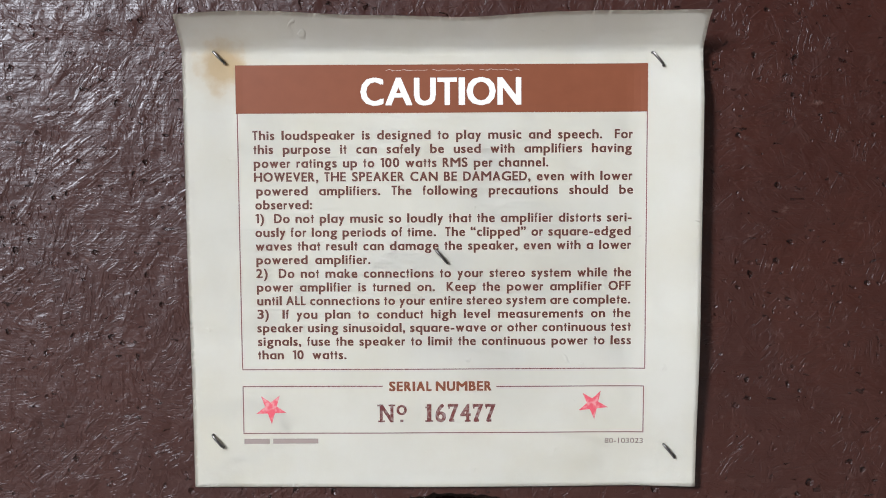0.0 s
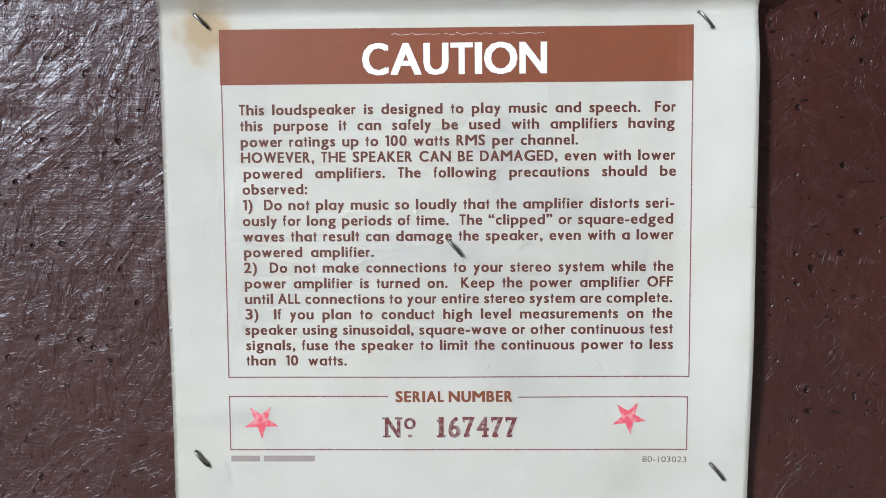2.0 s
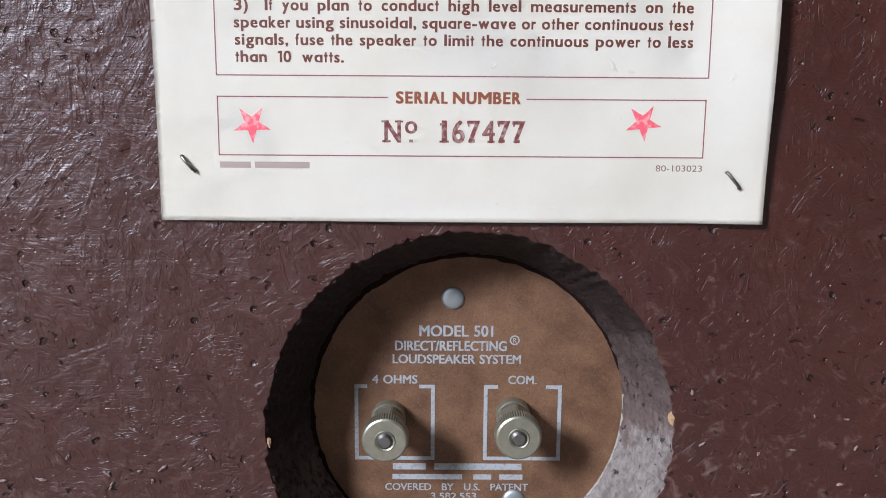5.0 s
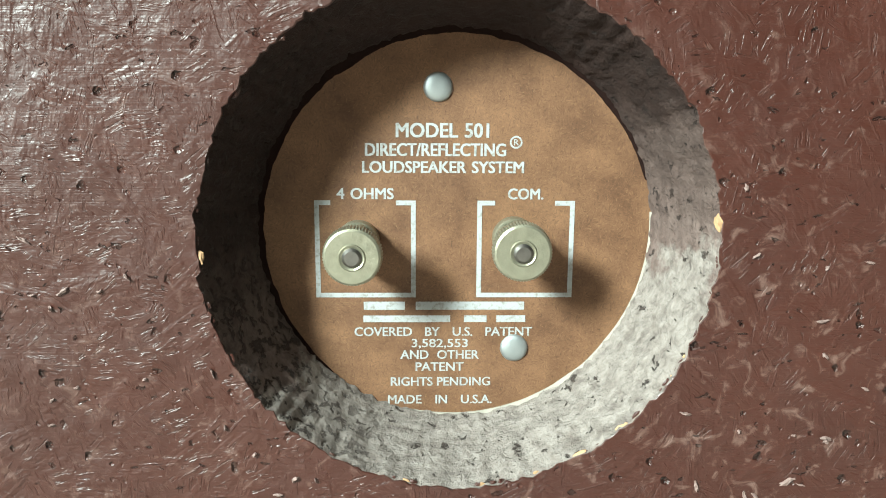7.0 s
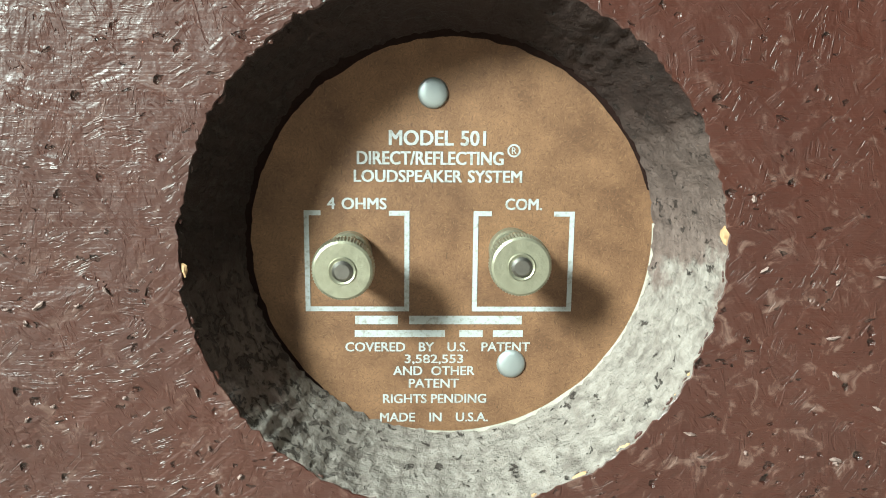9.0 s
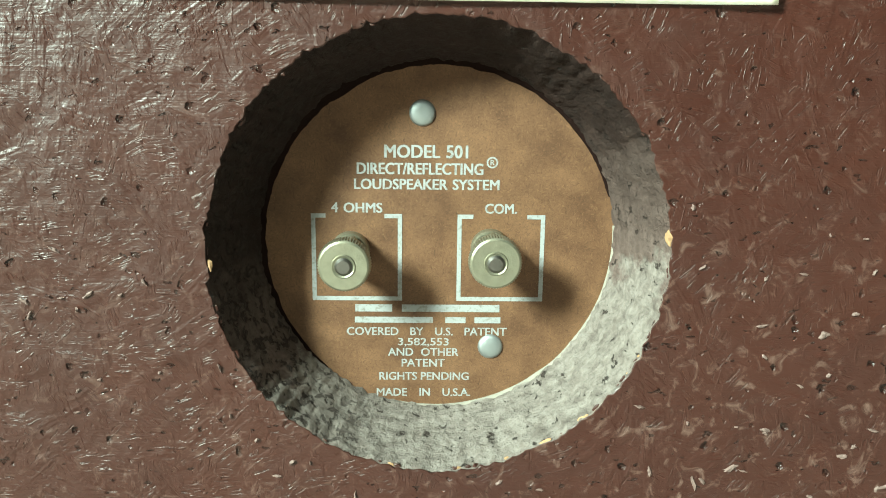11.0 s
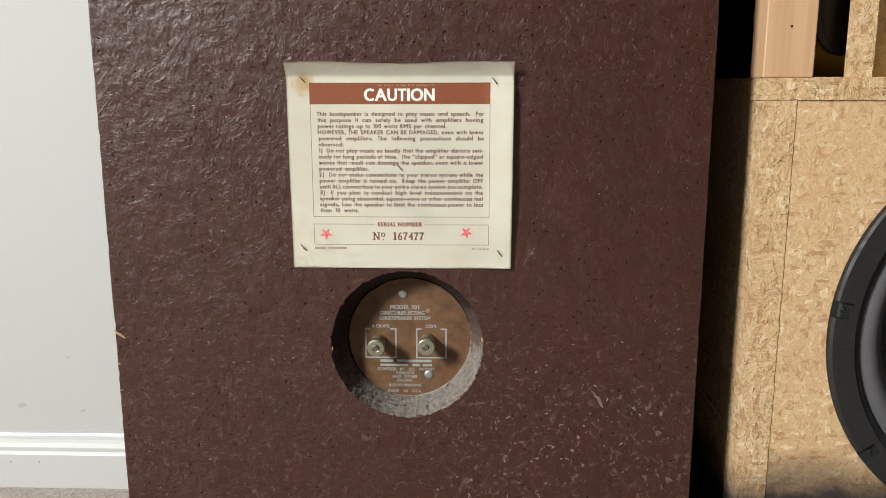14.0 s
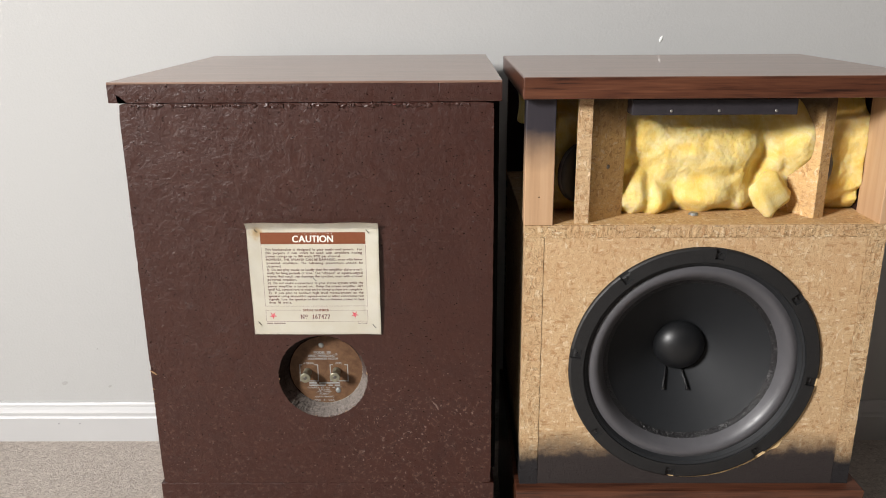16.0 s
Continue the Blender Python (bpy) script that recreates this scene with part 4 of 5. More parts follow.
for a, b in ((-0.0135, -0.0030), (-0.0022, 0.0085), (0.0100, 0.0200)):
    part("crease_crack", crack([(a + (b - a) * i / 14, 0.4637 + 0.0006 * noise.noise(Vector((a * 900 + i * 0.6, 0, 0)))) for i in range(15)], 0.00003), CARD_WHITE, card)

W = 0.00024
for x0, x1, z0, z1 in ((-0.0510, -0.0510 + W, 0.3883, 0.4531), (0.0520 - W, 0.0520, 0.3881, 0.4531), (-0.0510, 0.0520, 0.3880, 0.3880 + W),
                       (-0.0510, -0.0510 + W, 0.3716, 0.3838), (0.0518 - W, 0.0518, 0.3714, 0.3836), (-0.0510, 0.0518, 0.3714, 0.3714 + W),
                       (-0.0510, -0.0150, 0.3836, 0.3836 + W), (0.0140, 0.0518, 0.3834, 0.3834 + W)):
    part("printed_rule", rule(x0, x1, z0, z1), LINE_INK, card)

TEXT = (("This loudspeaker is designed to play music and speech.  For", -0.0472, 0.0484), ("this purpose it can safely be used with amplifiers having", -0.0470, 0.0482),
        ("power ratings up to 100 watts RMS per channel.", -0.0470, 0.0272), ("HOWEVER, THE SPEAKER CAN BE DAMAGED, even with lower", -0.0470, 0.0484),
        ("powered amplifiers. The following precautions should be", -0.0465, 0.0486), ("observed:", -0.0468, -0.0324),
        ("1)  Do not play music so loudly that the amplifier distorts seri-", -0.0468, 0.0483), ("ously for long periods of time.  The \u201cclipped\u201d or square-edged", -0.0469, 0.0481),
        ("waves that result can damage the speaker, even with a lower", -0.0469, 0.0482), ("powered amplifier.", -0.0468, -0.0178),
        ("2)  Do not make connections to your stereo system while the", -0.0469, 0.0483), ("power amplifier is turned on.  Keep the power amplifier OFF", -0.0468, 0.0482),
        ("until ALL connections to your entire stereo system are complete.", -0.0468, 0.0481), ("3)  If you plan to conduct high level measurements on the", -0.0468, 0.0482),
        ("speaker using sinusoidal, square-wave or other continuous test", -0.0469, 0.0483), ("signals, fuse the speaker to limit the continuous power to less", -0.0468, 0.0484),
        ("than 10 watts.", -0.0468, -0.0242))
# advance widths of a heavy geometric face, in hundredths of its body
ADVANCE = dict(zip("abcdefghijklmnopqrstuvwxyz", (56, 56, 45, 56, 50, 29, 56, 53, 24, 24, 49, 24, 80, 53, 56, 56, 56, 34, 40, 30, 53, 48, 71, 48, 48, 44)))
ADVANCE.update(zip("ABCDEFGHIKLMNOPRSTUVW", (64, 53, 66, 63, 48, 45, 76, 66, 25, 60, 42, 80, 72, 76, 52, 54, 50, 46, 62, 60, 86)))
ADVANCE.update({digit: 54 for digit in "023456789"})


def set_glyph(ch):
    """One letter of the card's typeface: round a, crossed t, flagged figure 1."""
    if ch == "a":
        co, faces = glyphs("d", 0)
        co = co.copy()
        co[:, 1] = np.where(co[:, 1] > 0.5, 0.449, co[:, 1])
        return co, faces
    if ch == "t":
        co = np.array([(0.10, 0.0), (0.19, 0.0), (0.19, 0.369), (0.19, 0.449), (0.19, 0.60), (0.10, 0.60), (0.10, 0.449), (0.10, 0.369), (0.0, 0.369), (0.29, 0.369), (0.29, 0.449), (0.0, 0.449)])
        return co, [(0, 1, 2, 7), (8, 7, 6, 11), (7, 2, 3, 6), (2, 9, 10, 3), (6, 3, 4, 5)]
    if ch == "1":
        co = np.array([(0.12, 0.0), (0.21, 0.0), (0.21, 0.682), (0.12, 0.682), (0.12, 0.585), (0.0, 0.56), (0.0, 0.63)])
        return co, [(0, 1, 2, 3, 4), (4, 3, 6, 5)]
    return glyphs(ch, 0)


def set_line(text, x0, x1, base, cap, body, bold):
    """A justified line of the card's text; a double blank sets a wider gap."""
    k = cap / CAP
    shapes = {ch: set_glyph(ch) for ch in set(text) if ch != " "}
    wide = {ch: (ADVANCE[ch] / 100 * body if ch in ADVANCE else (np.ptp(co[:, 0]) + 2 * bold) * k + 0.08 * body) for ch, (co, f) in shapes.items()}
    words = [w for w in text.split(" ") if w]
    after, rest = [], text
    for w in words[:-1]:
        rest = rest[len(w):]
        after.append(1.75 if rest.startswith("  ") else 1.0)
        rest = rest.lstrip(" ")
    total = sum(wide[ch] for w in words for ch in w) - 0.08 * body * len(words)
    span = x1 - x0
    fix = min(1.0, span / (total + 0.26 * body * sum(after))) if after else span / total
    room = (span - total * fix) / sum(after) if after else 0
    bm = bmesh.new()
    x = x0 - 0.04 * body * fix
    for i, w in enumerate(words):
        for ch in w:
            co, faces = shapes[ch]
            left, size = co[:, 0].min(), np.ptp(co[:, 0])
            ink = wide[ch] * fix - 0.08 * body * fix - 2 * bold * k
            sx = ink / size
            for layer, (ox, oz) in enumerate(((0, 0), (-1, 0.6), (1, -0.6), (-1, -0.6), (1, 0.6))):
                vs = []
                for px, pz in co:
                    X = x + 0.04 * body * fix + bold * k + (px - left) * sx + ox * bold * k
                    Z = base + pz * k + oz * bold * k
                    vs.append(bm.verts.new((X, card_ink(X, Z) - 0.000002 * layer, Z)))
                for f in faces:
                    bm.faces.new([vs[q] for q in f])
            x += wide[ch] * fix
        x += room * after[i] - 0.08 * body * fix if i < len(after) else 0
    return fair(bm)


for i, (text, x0, x1) in enumerate(TEXT):
    part("text_line", set_line(text, x0, x1, 0.44655 - 0.003482 * i, 0.00222, 0.00357, 0.030), INK, card)
part("text_line", set_line("SERIAL NUMBER", -0.0134, 0.0128, 0.38255, 0.00232, 0.00395, 0.042), BAR_INK, card)


def slab_stamp(ch, x0, x1, serifs, base=0.3744, tall=0.00455):
    """A stamped figure with slab serifs; serifs are boxes in shares of its width and height."""
    bm = line_mesh([ch], x0, x1, base, tall, card_ink, 0.024)
    for a, b, c, d in serifs:
        co = [(x0 + (x1 - x0) * u, base + tall * v) for u, v in ((a, c), (b, c), (b, d), (a, d))]
        bm.faces.new([bm.verts.new((x, card_ink(x, z) - 0.00002, z)) for x, z in co])
    return fair(bm)


part("serial_stamp", slab_stamp("N", -0.0157, -0.0125, ((-0.20, 0.36, 0.0, 0.09), (-0.24, 0.25, 0.91, 1.0), (0.66, 1.20, 0.91, 1.0))), STAMP, card, "maroon stamped serial number")
part("serial_stamp", line_mesh(["o"], -0.01145, -0.0090, 0.3763, 0.0037, card_ink, 0.020), STAMP, card)
part("serial_stamp", bars_mesh([(-0.0106, -0.0098)], 0.3744, 0.3750, card_ink), STAMP, card)
SERIFS = {"1": ((-0.75, 1.75, 0.0, 0.09), (-0.7, 0.1, 0.78, 0.88)), "4": ((0.42, 1.06, 0.0, 0.10),), "7": ((0.0, 0.14, 0.74, 1.0), (0.26, 0.62, 0.0, 0.16)), "6": ()}
for i, digit in enumerate("167477"):
    x = -0.0046 + 0.00318 * i
    part("serial_stamp", slab_stamp(digit, x + (0.0010 if digit == "1" else 0), x + (0.0018 if digit == "1" else 0.0024), SERIFS[digit]), STAMP, card)
part("print_bar", bars_mesh([(-0.0508, -0.0443), (-0.0434, -0.0318)], 0.3688, 0.3701, card_ink), FAINT_INK, card)
part("text_line", line_mesh(["80-103023"], 0.0419, 0.0517, 0.3686, 0.0013, card_ink, 0.0), GREY_INK, card)


def star(cx, cz, r, turn):
    bm = bmesh.new()
    mid = bm.verts.new((cx, card_ink(cx, cz) - 0.00001, cz))
    ring = []
    for i in range(10):
        q = turn + math.pi * i / 5
        rr = r if i % 2 == 0 else r * 0.38
        x, z = cx + rr * math.cos(q), cz + rr * math.sin(q)
        ring.append(bm.verts.new((x, card_ink(x, z), z)))
    for i in range(10):
        bm.faces.new((mid, ring[i], ring[(i + 1) % 10]))
    return fair(bm)


part("stamped_star", star(-0.0438, 0.3780, 0.0041, radians(-88)), STAR, card, "pink red stamped star")
part("stamped_star", star(0.0388, 0.3788, 0.0040, radians(-84)), STAR, card, "pink red stamped star")


def staple_mesh(x0, z0, x1, z1):
    """A wire crown with two legs going into the board."""
    a = Vector((x0, card_y(x0, z0), z0))
    b = Vector((x1, card_y(x1, z1), z1))
    d = (b - a).normalized()
    out = Vector((0, -0.00085, 0))
    return tube([a + Vector((0, 0.0006, 0)), a + out * 0.6, a + out + d * 0.0004, a * 0.5 + b * 0.5 + out * 1.15, b + out - d * 0.0004, b + out * 0.6, b + Vector((0, 0.0006, 0))], 0.00034, 8)


for c in ((-0.0563, 0.4683, -0.0537, 0.4656), (0.0530, 0.4677, 0.0557, 0.4644), (-0.0588, 0.3712, -0.0561, 0.3680), (0.0568, 0.3685, 0.0595, 0.3652), (-0.0012, 0.4186, 0.0016, 0.4154)):
    single("staple", staple_mesh(*c), STEEL, "steel wire staple driven slanting through the cream card", "staple", "", "staples in the card", smooth=True)

# ---------- the opened loudspeaker facing the room ----------
R = thing("loudspeaker", (0.2, 0, 0), "opened loudspeaker with bare particle board front and black woofer", "loudspeaker", "pair of loudspeakers")
RX0, RX1, FY = 0.2095, 0.5665, 0.012
TOPZ, TOPB, TX0, TX1, TY0, TY1 = 0.6125, 0.5925, 0.2035, 0.5790, -0.0020, 0.300
SHZ0, SHZ1 = 0.4550, 0.4675
part("top_board", box(TX0, TX1, TY0, TY1, TOPB, TOPZ, 0.0008), WALNUT, R, "walnut veneered top board with bare worn corners")
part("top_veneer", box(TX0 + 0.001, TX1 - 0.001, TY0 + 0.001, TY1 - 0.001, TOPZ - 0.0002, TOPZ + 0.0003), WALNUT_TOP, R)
part("base", box(0.2050, 0.5790, -0.0030, 0.30, 0.0, 0.1745, 0.0012), WALNUT, R, "walnut veneered base below the baffle")
WX, WZ, WR = 0.3878, 0.3148, 0.1303
side_in_l, side_in_r = 0.2285, 0.5490


def baffle_board():
    """Particle board with the round woofer cut-out."""
    bm = bmesh.new()
    steps = 160
    rows = []
    x0, x1, z0, z1 = side_in_l + 0.0004, side_in_r - 0.0004, 0.1746, SHZ0 - 0.0003
    for i in range(steps):
        a = 2 * math.pi * i / steps
        c, s = math.cos(a), math.sin(a)
        t = min([(x1 - WX) / c if c > 1e-6 else 9, (x0 - WX) / c if c < -1e-6 else 9, (z1 - WZ) / s if s > 1e-6 else 9, (z0 - WZ) / s if s < -1e-6 else 9])
        r0 = 0.112
        rows.append([bm.verts.new((WX + c * r, y, WZ + s * r)) for r, y in ((r0, FY + 0.019), (r0, FY), (r0 + (t - r0) * 0.5, FY), (t, FY), (t, FY + 0.019))])
    for cx, cz in ((x0, z0), (x0, z1), (x1, z0), (x1, z1)):
        i = min(range(steps), key=lambda k: (rows[k][3].co - Vector((cx, FY, cz))).length)
        rows[i][3].co.x, rows[i][3].co.z, rows[i][4].co.x, rows[i][4].co.z = cx, cz, cx, cz
    for i in range(steps):
        a, b = rows[i], rows[(i + 1) % steps]
        for k in range(4):
            bm.faces.new((a[k], b[k], b[k + 1], a[k + 1]))
    bmesh.ops.recalc_face_normals(bm, faces=bm.faces)
    return bm


part("baffle", baffle_board(), BAFFLE, R, "bare particle board baffle with dark overspray along its lower edge")


def rough_bar(x0, x1, y0, y1, z0, z1, step, amount, seed):
    """A sawn bar with slightly uneven long edges."""
    bm = bmesh.new()
    tall = z1 - z0 > x1 - x0
    m = int((z1 - z0 if tall else x1 - x0) / step)
    rows = []
    for i in range(m + 1):
        f = i / m
        w = lambda k: amount * noise.noise(Vector((f * m * 0.9, k * 3.3, seed)))
        if tall:
            z = z0 + (z1 - z0) * f
            rows.append([bm.verts.new(c) for c in ((x0 + w(0), y0 + w(1), z), (x1 + w(2), y0 + w(3), z), (x1, y1, z), (x0, y1, z))])
        else:
            x = x0 + (x1 - x0) * f
            rows.append([bm.verts.new(c) for c in ((x, y0 + w(0), z0 + w(1)), (x, y0 + w(2), z1 + w(3)), (x, y1, z1), (x, y1, z0))])
    for a, b in zip(rows, rows[1:]):
        for k in range(4):
            bm.faces.new((a[k], a[(k + 1) % 4], b[(k + 1) % 4], b[k]))
    bm.faces.new(rows[0])
    bm.faces.new(rows[-1])
    bmesh.ops.recalc_face_normals(bm, faces=bm.faces)
    return bm


part("side_panel", rough_bar(RX0, side_in_l, FY - 0.0006, 0.29, 0.1746, SHZ0 - 0.0002, 0.003, 0.0005, 1), EDGE, R, "side panel showing its bare chipped front edge")
part("side_panel", rough_bar(side_in_r, RX1, FY - 0.0006, 0.29, 0.1746, SHZ0 - 0.0002, 0.003, 0.0005, 2), EDGE, R, "side panel showing its bare chipped front edge")
part("shelf", rough_bar(RX0 - 0.0006, RX1 + 0.0006, FY - 0.0012, 0.29, SHZ0, SHZ1, 0.003, 0.0006, 3), EDGE_FLAT, R, "particle board shelf with a coarse front edge")
part("shelf_top", box(RX0 + 0.001, RX1 - 0.001, FY + 0.0015, 0.274, SHZ1 - 0.0006, SHZ1 + 0.0004), INNER, R, "tan particle board upper face of the shelf")
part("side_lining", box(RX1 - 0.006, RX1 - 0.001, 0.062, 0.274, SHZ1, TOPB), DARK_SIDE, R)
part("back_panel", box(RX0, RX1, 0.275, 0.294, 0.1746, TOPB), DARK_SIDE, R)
part("corner_post", box(0.2080, 0.2365, FY - 0.0004, 0.034, SHZ1, TOPB, 0.0008), PINE_L, R, "pine corner post, black towards its top")
part("corner_post", box(0.5575, 0.5745, FY - 0.0004, 0.060, SHZ1, TOPB, 0.0008), PINE, R, "bare pine corner post")
part("nail_hole", lathe([(0.0, 0.0), (0.0008, 0.0), (0.0006, 0.0002), (0.0, 0.0002)], (0.2222, FY - 0.0004, 0.4960), steps=12), DARK_SIDE, R)


def slab(p, q, thick, z0, z1, bevel=0.0006):
    """An upright board from p to q in plan."""
    p, q = Vector((*p, 0)), Vector((*q, 0))
    d = (q - p).normalized()
    nrm = Vector((-d.y, d.x, 0)) * thick
    bm = bmesh.new()
    low = [bm.verts.new(c + UP * z0) for c in (p, q, q + nrm, p + nrm)]
    top = [bm.verts.new(c + UP * z1) for c in (p, q, q + nrm, p + nrm)]
    bm.faces.new(low)
    bm.faces.new(top)
    for i in range(4):
        bm.faces.new((low[i], low[(i + 1) % 4], top[(i + 1) % 4], top[i]))
    bmesh.ops.recalc_face_normals(bm, faces=bm.faces)
    bmesh.ops.bevel(bm, geom=bm.edges[:], offset=bevel, segments=1, affect="EDGES")
    return bm


part("tweeter_panel", slab((0.2730, 0.0200), (0.312, 0.0500), 0.0165, SHZ1, TOPB), INNER_DARK_TOP, R, "slanting chipboard panel behind which a tweeter sits")
part("tweeter_panel", slab((0.5010, 0.0320), (0.478, 0.075), -0.0150, SHZ1, TOPB), INNER_DARK_TOP, R, "slanting chipboard panel behind which a tweeter sits")
part("panel_edge", rough_bar(0.2588, 0.2722, 0.0172, 0.0235, SHZ1, TOPB, 0.003, 0.0005, 8), EDGE, R, "pale sawn front edge of the slanting panel")


part("panel_screw", lathe([(0.0, 0.0012), (0.0018, 0.0010), (0.0023, 0.0003), (0.0023, -0.001)], (0.2925, 0.0350, 0.5215), (0.607, -0.795, 0), 16), STEEL, R, "dull screw head in the slanting panel")


def tweeter(centre, aim):
    t = part("tweeter", lathe([(0.0, 0.002), (0.006, 0.003), (0.018, -0.002), (0.024, 0.0035), (0.0285, 0.0035), (0.030, 0.002), (0.030, -0.004), (0.027, -0.006), (0.0, -0.006)], centre, aim, 48), GASKET, R, "black paper cone tweeter", smooth=True)
    part("rim", lathe([(0.0302, -0.003), (0.0309, -0.001), (0.0302, 0.001)], centre, aim, 48), RUBBER, t, smooth=True)
    return t


tweeter((0.2680, 0.0545, 0.5120), (-0.607, 0.795, 0.0))
tweeter((0.5040, 0.0700, 0.5180), (0.88, 0.47, 0.0))
part("cleat", box(0.3080, 0.4640, FY - 0.001, 0.034, 0.5755, TOPB - 0.002, 0.0006), DARK_WOOD, R, "black stained cleat under the top")
for x in (0.3450, 0.3900, 0.4440):
    part("cleat_screw", lathe([(0.0, 0.0007), (0.0011, 0.0006), (0.0015, 0.0002), (0.0015, -0.001)], (x, FY - 0.001, 0.5795), steps=14), SCREW, R, "small bright screw head in the cleat", smooth=True)


def wool_lump(x0, x1, z0, z1, y, bulge, seed, nx=90, nz=70):
    """A pressed-in batt of glass wool with lumps and creases."""
    def place(u, v):
        x, z = x0 + (x1 - x0) * u, z0 + (z1 - z0) * v
        edge = min(1.0, 5 * u, 5 * (1 - u)) ** 0.5 * min(1.0, 6 * v + 0.35, 4 * (1 - v) + 0.2) ** 0.5
        p = Vector((x * 26, seed, z * 26))
        lump = 0.60 * noise.noise(p) + 0.32 * noise.noise(p * 2.1) + 0.13 * noise.noise(p * 4.4) + 0.06 * noise.noise(p * 9) + 0.03 * noise.noise(p * 20)
        crease = -0.5 * max(0.0, 1 - abs(noise.noise(p * 0.5 + Vector((7, 0, 3)))) * 7)
        q = edge * bulge * (0.75 + 0.62 * lump + crease * 0.5)
        return Vector((x + 0.004 * noise.noise(p * 1.5), y - q + 0.03 * (1 - edge), z + 0.003 * noise.noise(p * 1.3 + Vector((0, 9, 0)))))
    bm = grid(nx, nz, place)
    bmesh.ops.recalc_face_normals(bm, faces=bm.faces)
    return bm


wool = thing("insulation", (0.39, 0.06, SHZ1), "yellow glass wool stuffing packed in the open upper compartment", "insulation")


def stuffing():
    """One crumpled batt with rounded lobes that press against each other."""
    lobes = ((0.388, 0.540, 0.070, 0.048, 0.054), (0.360, 0.560, 0.045, 0.030, 0.050), (0.402, 0.525, 0.045, 0.030, 0.056), (0.325, 0.484, 0.018, 0.024, 0.058), (0.348, 0.480, 0.015, 0.020, 0.060), (0.316, 0.525, 0.016, 0.045, 0.026),
             (0.403, 0.488, 0.034, 0.022, 0.058), (0.378, 0.500, 0.020, 0.022, 0.036), (0.432, 0.530, 0.020, 0.044, 0.056), (0.420, 0.505, 0.016, 0.026, 0.038), (0.432, 0.478, 0.016, 0.013, 0.043), (0.491, 0.545, 0.022, 0.038, 0.066), (0.470, 0.530, 0.014, 0.040, 0.050), (0.468, 0.492, 0.020, 0.018, 0.052), (0.308, 0.535, 0.014, 0.040, 0.052), (0.314, 0.482, 0.012, 0.018, 0.056))

    def place(u, v):
        x, z = 0.290 + 0.216 * u, 0.4660 + 0.128 * v
        p = Vector((x * 40, 3.0, z * 40))
        wx, wz = x + 0.006 * noise.noise(p), z + 0.006 * noise.noise(p + Vector((0, 8, 0)))
        total = 0.0
        for cx, cz, rx, rz, a in lobes:
            d = ((wx - cx) / rx) ** 2 + ((wz - cz) / rz) ** 2
            total += math.exp(220 * a / (1 + 0.55 * d ** 1.25))
        h = math.log(total) / 220
        h += 0.0040 * noise.noise(p * 0.8) + 0.0018 * noise.noise(p * 2) + 0.0006 * noise.noise(p * 6) + 0.0004 * noise.noise(p * 14)
        return Vector((x, 0.104 - h, z))
    bm = grid(230, 140, place)
    bmesh.ops.recalc_face_normals(bm, faces=bm.faces)
    return bm


part("batt", stuffing(), WOOL, wool, smooth=True)
bm = slab((0.442, 0.030), (0.478, 0.040), 0.016, 0.472, 0.511, 0.006)
bmesh.ops.rotate(bm, verts=bm.verts, cent=(0.458, 0.05, 0.492), matrix=Matrix.Rotation(radians(-38), 3, "Y"))
bmesh.ops.subdivide_edges(bm, edges=bm.edges[:], cuts=3, use_grid_fill=True)
for v in bm.verts:
    p = v.co * 70
    v.co += Vector((noise.noise(p), noise.noise(p + Vector((5, 0, 0))), noise.noise(p + Vector((0, 5, 0))))) * 0.0028
part("batt_corner", bm, WOOL, wool, smooth=True)
part("batt", wool_lump(0.506, 0.569, 0.4675, 0.594, 0.072, 0.020, 41, 50, 70), WOOL, wool, smooth=True)
part("batt", wool_lump(0.232, 0.300, 0.4675, 0.592, 0.074, 0.016, 47, 40, 60), WOOL, wool, smooth=True)
part("batt", wool_lump(0.206, 0.222, 0.560, 0.592, 0.066, 0.012, 49, 20, 20), WOOL, wool, smooth=True)
part("clip", lathe([(0.0, 0.003), (0.004, 0.0028), (0.005, 0.0015), (0.005, 0), (0, 0)], (0.386, 0.050, SHZ1), (0, 0, 1), 24), ALLOY, R, "small bright metal disc on the shelf")

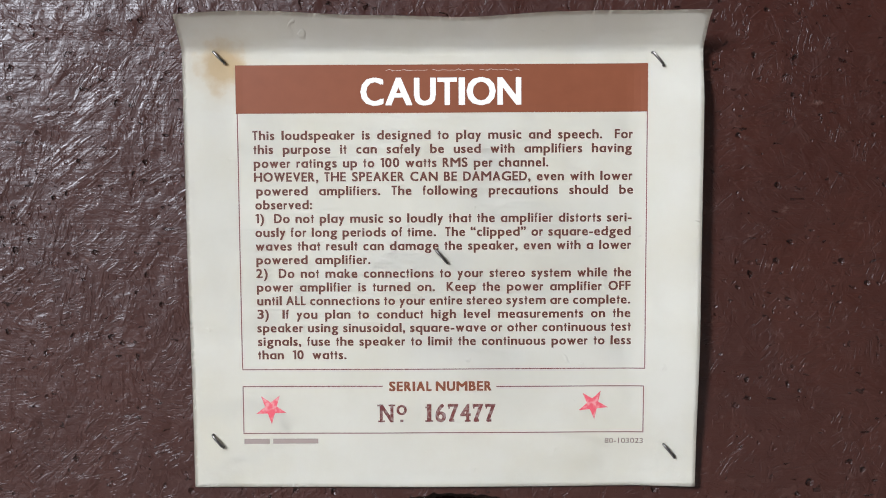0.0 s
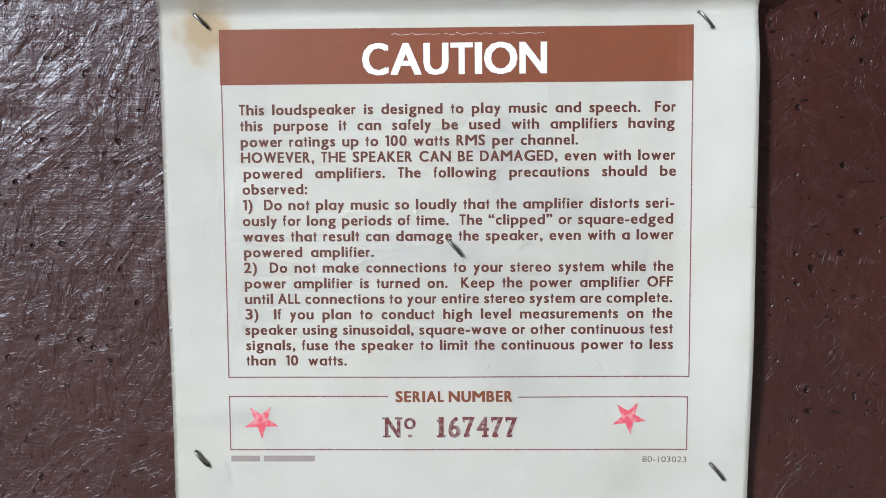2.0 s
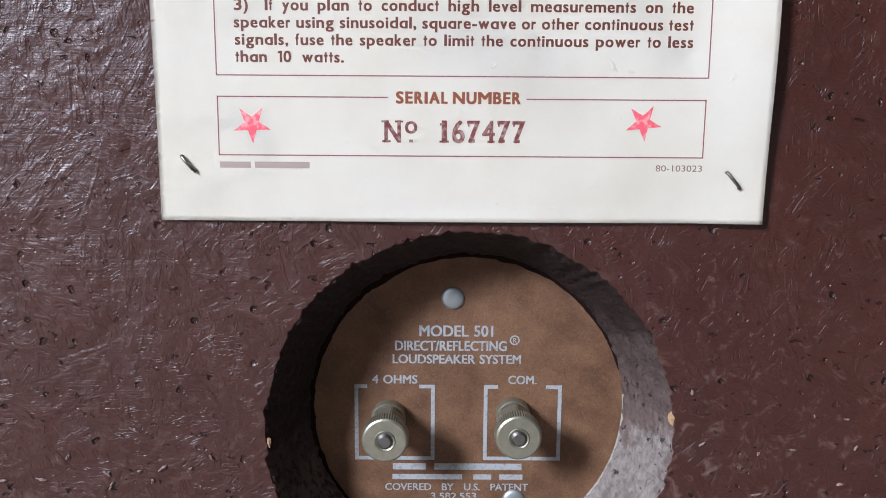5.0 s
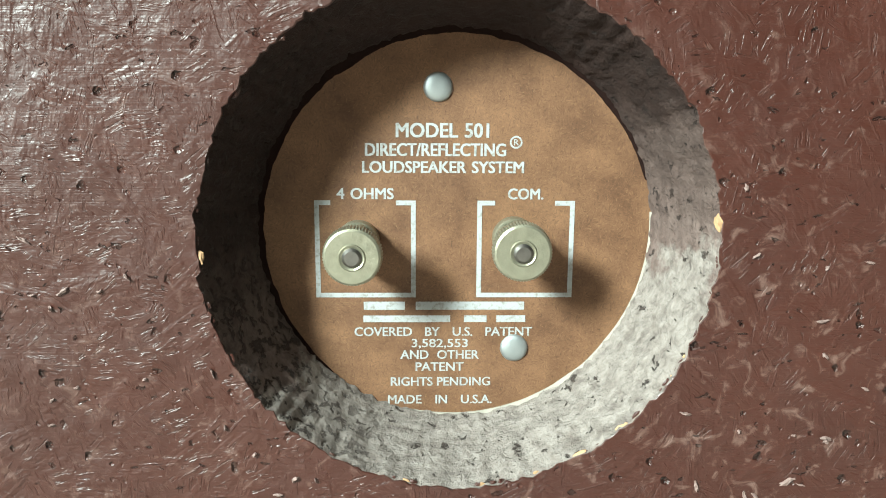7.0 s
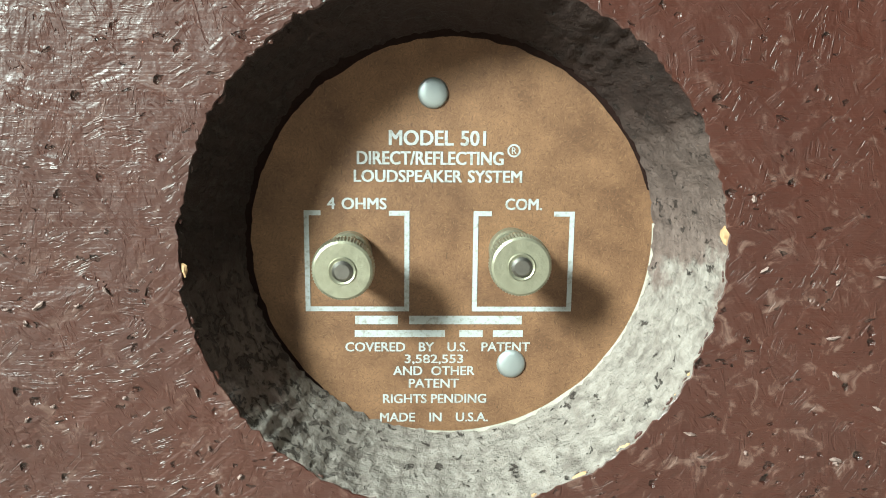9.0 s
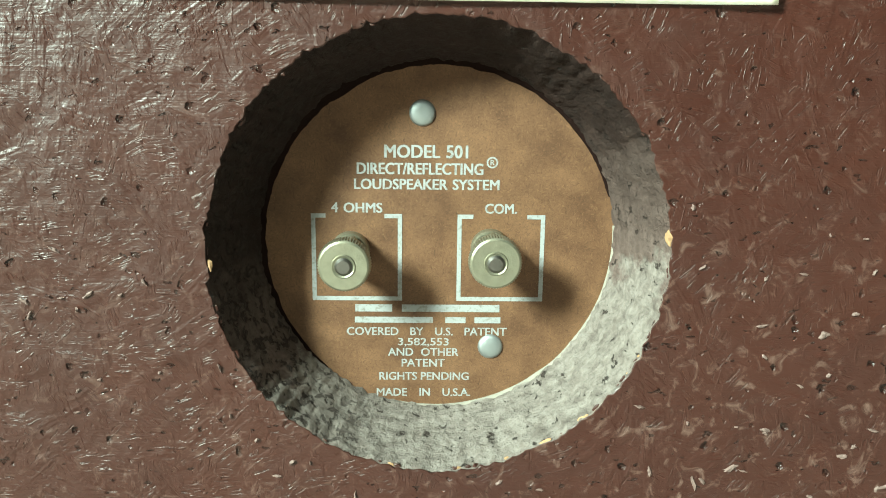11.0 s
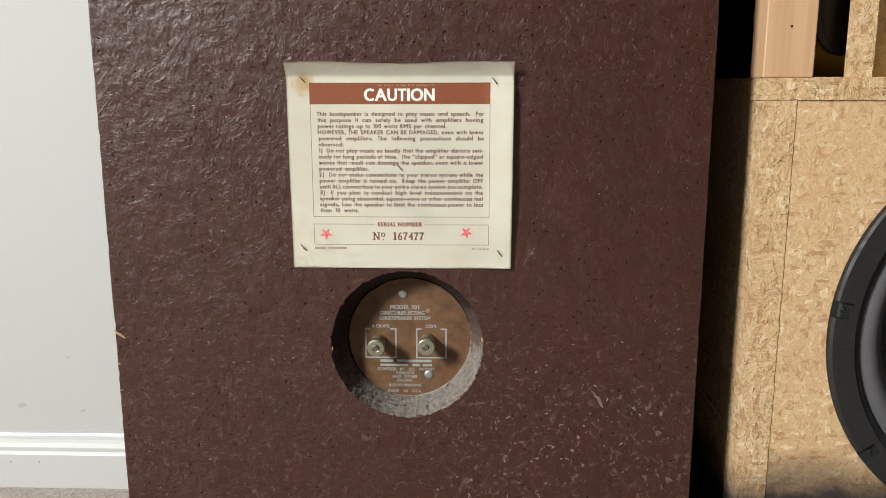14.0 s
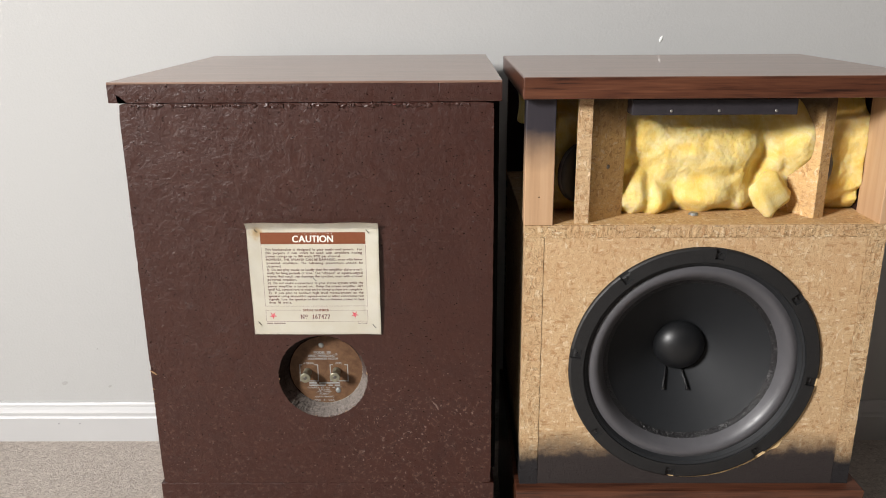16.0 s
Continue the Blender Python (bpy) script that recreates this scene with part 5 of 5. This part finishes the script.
# woofer
def woofer():
    y = FY
    segs = 8
    body = part("woofer", lathe([(0.1095, -0.006), (0.1120, 0.0016), (0.1245, 0.0016), (0.1262, 0.0008), (0.1300, 0.0007), (0.1300, -0.0004), (0.111, -0.0004)], (WX, y, WZ), steps=160, closed=True), GASKET, R, "black ten-inch woofer in the bare baffle")
    for i in range(segs):
        # raised gasket arc between two screw notches
        a0, a1 = radians(37.5 + 45 * i + 2.3), radians(37.5 + 45 * (i + 1) - 2.3)
        bm = bmesh.new()
        m = 22
        rows = []
        for k in range(m + 1):
            a = a0 + (a1 - a0) * k / m
            rr = [(0.1145, 0.0012), (0.1150, 0.0046), (0.1280, 0.0046), (0.1296, 0.0034), (0.1298, 0.0005)]
            rows.append([bm.verts.new((WX + r * math.cos(a), y - d, WZ + r * math.sin(a))) for r, d in rr])
        for p, q in zip(rows, rows[1:]):
            for k in range(4):
                bm.faces.new((p[k], p[k + 1], q[k + 1], q[k]))
        bm.faces.new(rows[0])
        bm.faces.new(rows[-1])
        bmesh.ops.recalc_face_normals(bm, faces=bm.faces)
        part("gasket_arc", bm, GASKET, body)
        a = radians(37.5 + 45 * i)
        c, s = math.cos(a), math.sin(a)
        part("screw", lathe([(0.0, 0.0012), (0.0013, 0.0011), (0.0017, 0.0008), (0.0019, -0.0004)], (WX + c * 0.1235, y - 0.0012, WZ + s * 0.1235), steps=16), TAR, body, smooth=True)
        bm = bmesh.new()
        m = 8
        rows = []
        for k in range(m + 1):
            b = a + radians(-2.3 + 4.6 * k / m)
            rows.append([bm.verts.new((WX + r * math.cos(b), y - d, WZ + r * math.sin(b))) for r, d in ((0.1146, 0.0012), (0.1150, 0.0046), (0.1186, 0.0046), (0.1190, 0.0012))])
        for p, q in zip(rows, rows[1:]):
            for k in range(3):
                bm.faces.new((p[k], p[k + 1], q[k + 1], q[k]))
        bmesh.ops.recalc_face_normals(bm, faces=bm.faces)
        part("gasket_bridge", bm, GASKET, body)
    part("inner_ring", lathe([(0.1145, 0.0030), (0.1128, 0.0022), (0.1105, -0.0004), (0.1085, -0.0030)], (WX, y, WZ), steps=160), CONE, body, smooth=True)
    prof = []
    for k in range(21):
        f = k / 20
        prof.append((0.1095 - 0.0180 * f, -0.0030 - 0.0085 * f + 0.0062 * math.sin(math.pi * f)))
    part("surround", lathe(prof, (WX, y, WZ), steps=160), RUBBER, body, "dark grey half-roll surround", smooth=True)
    prof = [(0.0918, -0.0113), (0.0900, -0.0125), (0.0862, -0.0150)]
    part("cone_edge", lathe(prof, (WX, y, WZ), steps=160), TAR, body, "glossy black adhesive round the cone", smooth=True)
    prof = []
    for k in range(25):
        f = k / 24
        prof.append((0.0864 - 0.0664 * f, -0.0149 - 0.0470 * f ** 0.94))
    part("cone", lathe(prof, (WX, y, WZ), steps=128), CONE, body, "black paper cone", smooth=True)
    prof = [(0.0285 * math.cos(q), -0.0580 + 0.0215 * math.sin(q)) for q in (math.pi / 2 * k / 14 for k in range(15))]
    part("dust_cap", lathe(prof[::-1], (WX, y, WZ), steps=80), DOME, body, "domed black dust cap", smooth=True)
    for sx, ex in ((-0.0130, -0.0185), (0.0035, 0.0085)):
        pts = [(WX + sx, y + 0.0550, WZ - 0.0250), (WX + sx * 0.7 + ex * 0.3, y + 0.0490, WZ - 0.032), (WX + sx * 0.3 + ex * 0.7, y + 0.0440, WZ - 0.039), (WX + ex, y + 0.0390, WZ - 0.0470)]
        part("lead_wire", tube(pts, [0.0009, 0.0011, 0.0014, 0.0020], 8), TAR, body, "black glued lead wire", smooth=True)



def cut_ring():
    """Fresh pale wood where the recess was cut wider than the frame."""
    bm = bmesh.new()
    m = 90
    rows = []
    for k in range(m + 1):
        f = k / m
        a = radians(-98 + 104 * f)
        w = 0.0030 * math.sin(math.pi * f) ** 0.7 * (1 + 0.25 * noise.noise(Vector((f * 14, 0, 0)))) + 0.0032 * math.exp(-((f - 0.52) / 0.025) ** 2)
        rows.append([bm.verts.new((WX + r * math.cos(a), FY - d, WZ + r * math.sin(a))) for r, d in ((WR - 0.003, 0.0003), (WR + 0.0003 + w, 0.0005), (WR + 0.0006 + w, -0.0002))])
    for p, q in zip(rows, rows[1:]):
        for k in range(2):
            bm.faces.new((p[k], p[k + 1], q[k + 1], q[k]))
    bmesh.ops.recalc_face_normals(bm, faces=bm.faces)
    return fair(bm)


part("cut_edge", cut_ring(), make_plain("fresh_cut_wood", (0.66, 0.47, 0.24), 0.75, 0, 0.15, 300, 0.0003, 500), R, "pale fresh-cut wood round the woofer")
woofer()
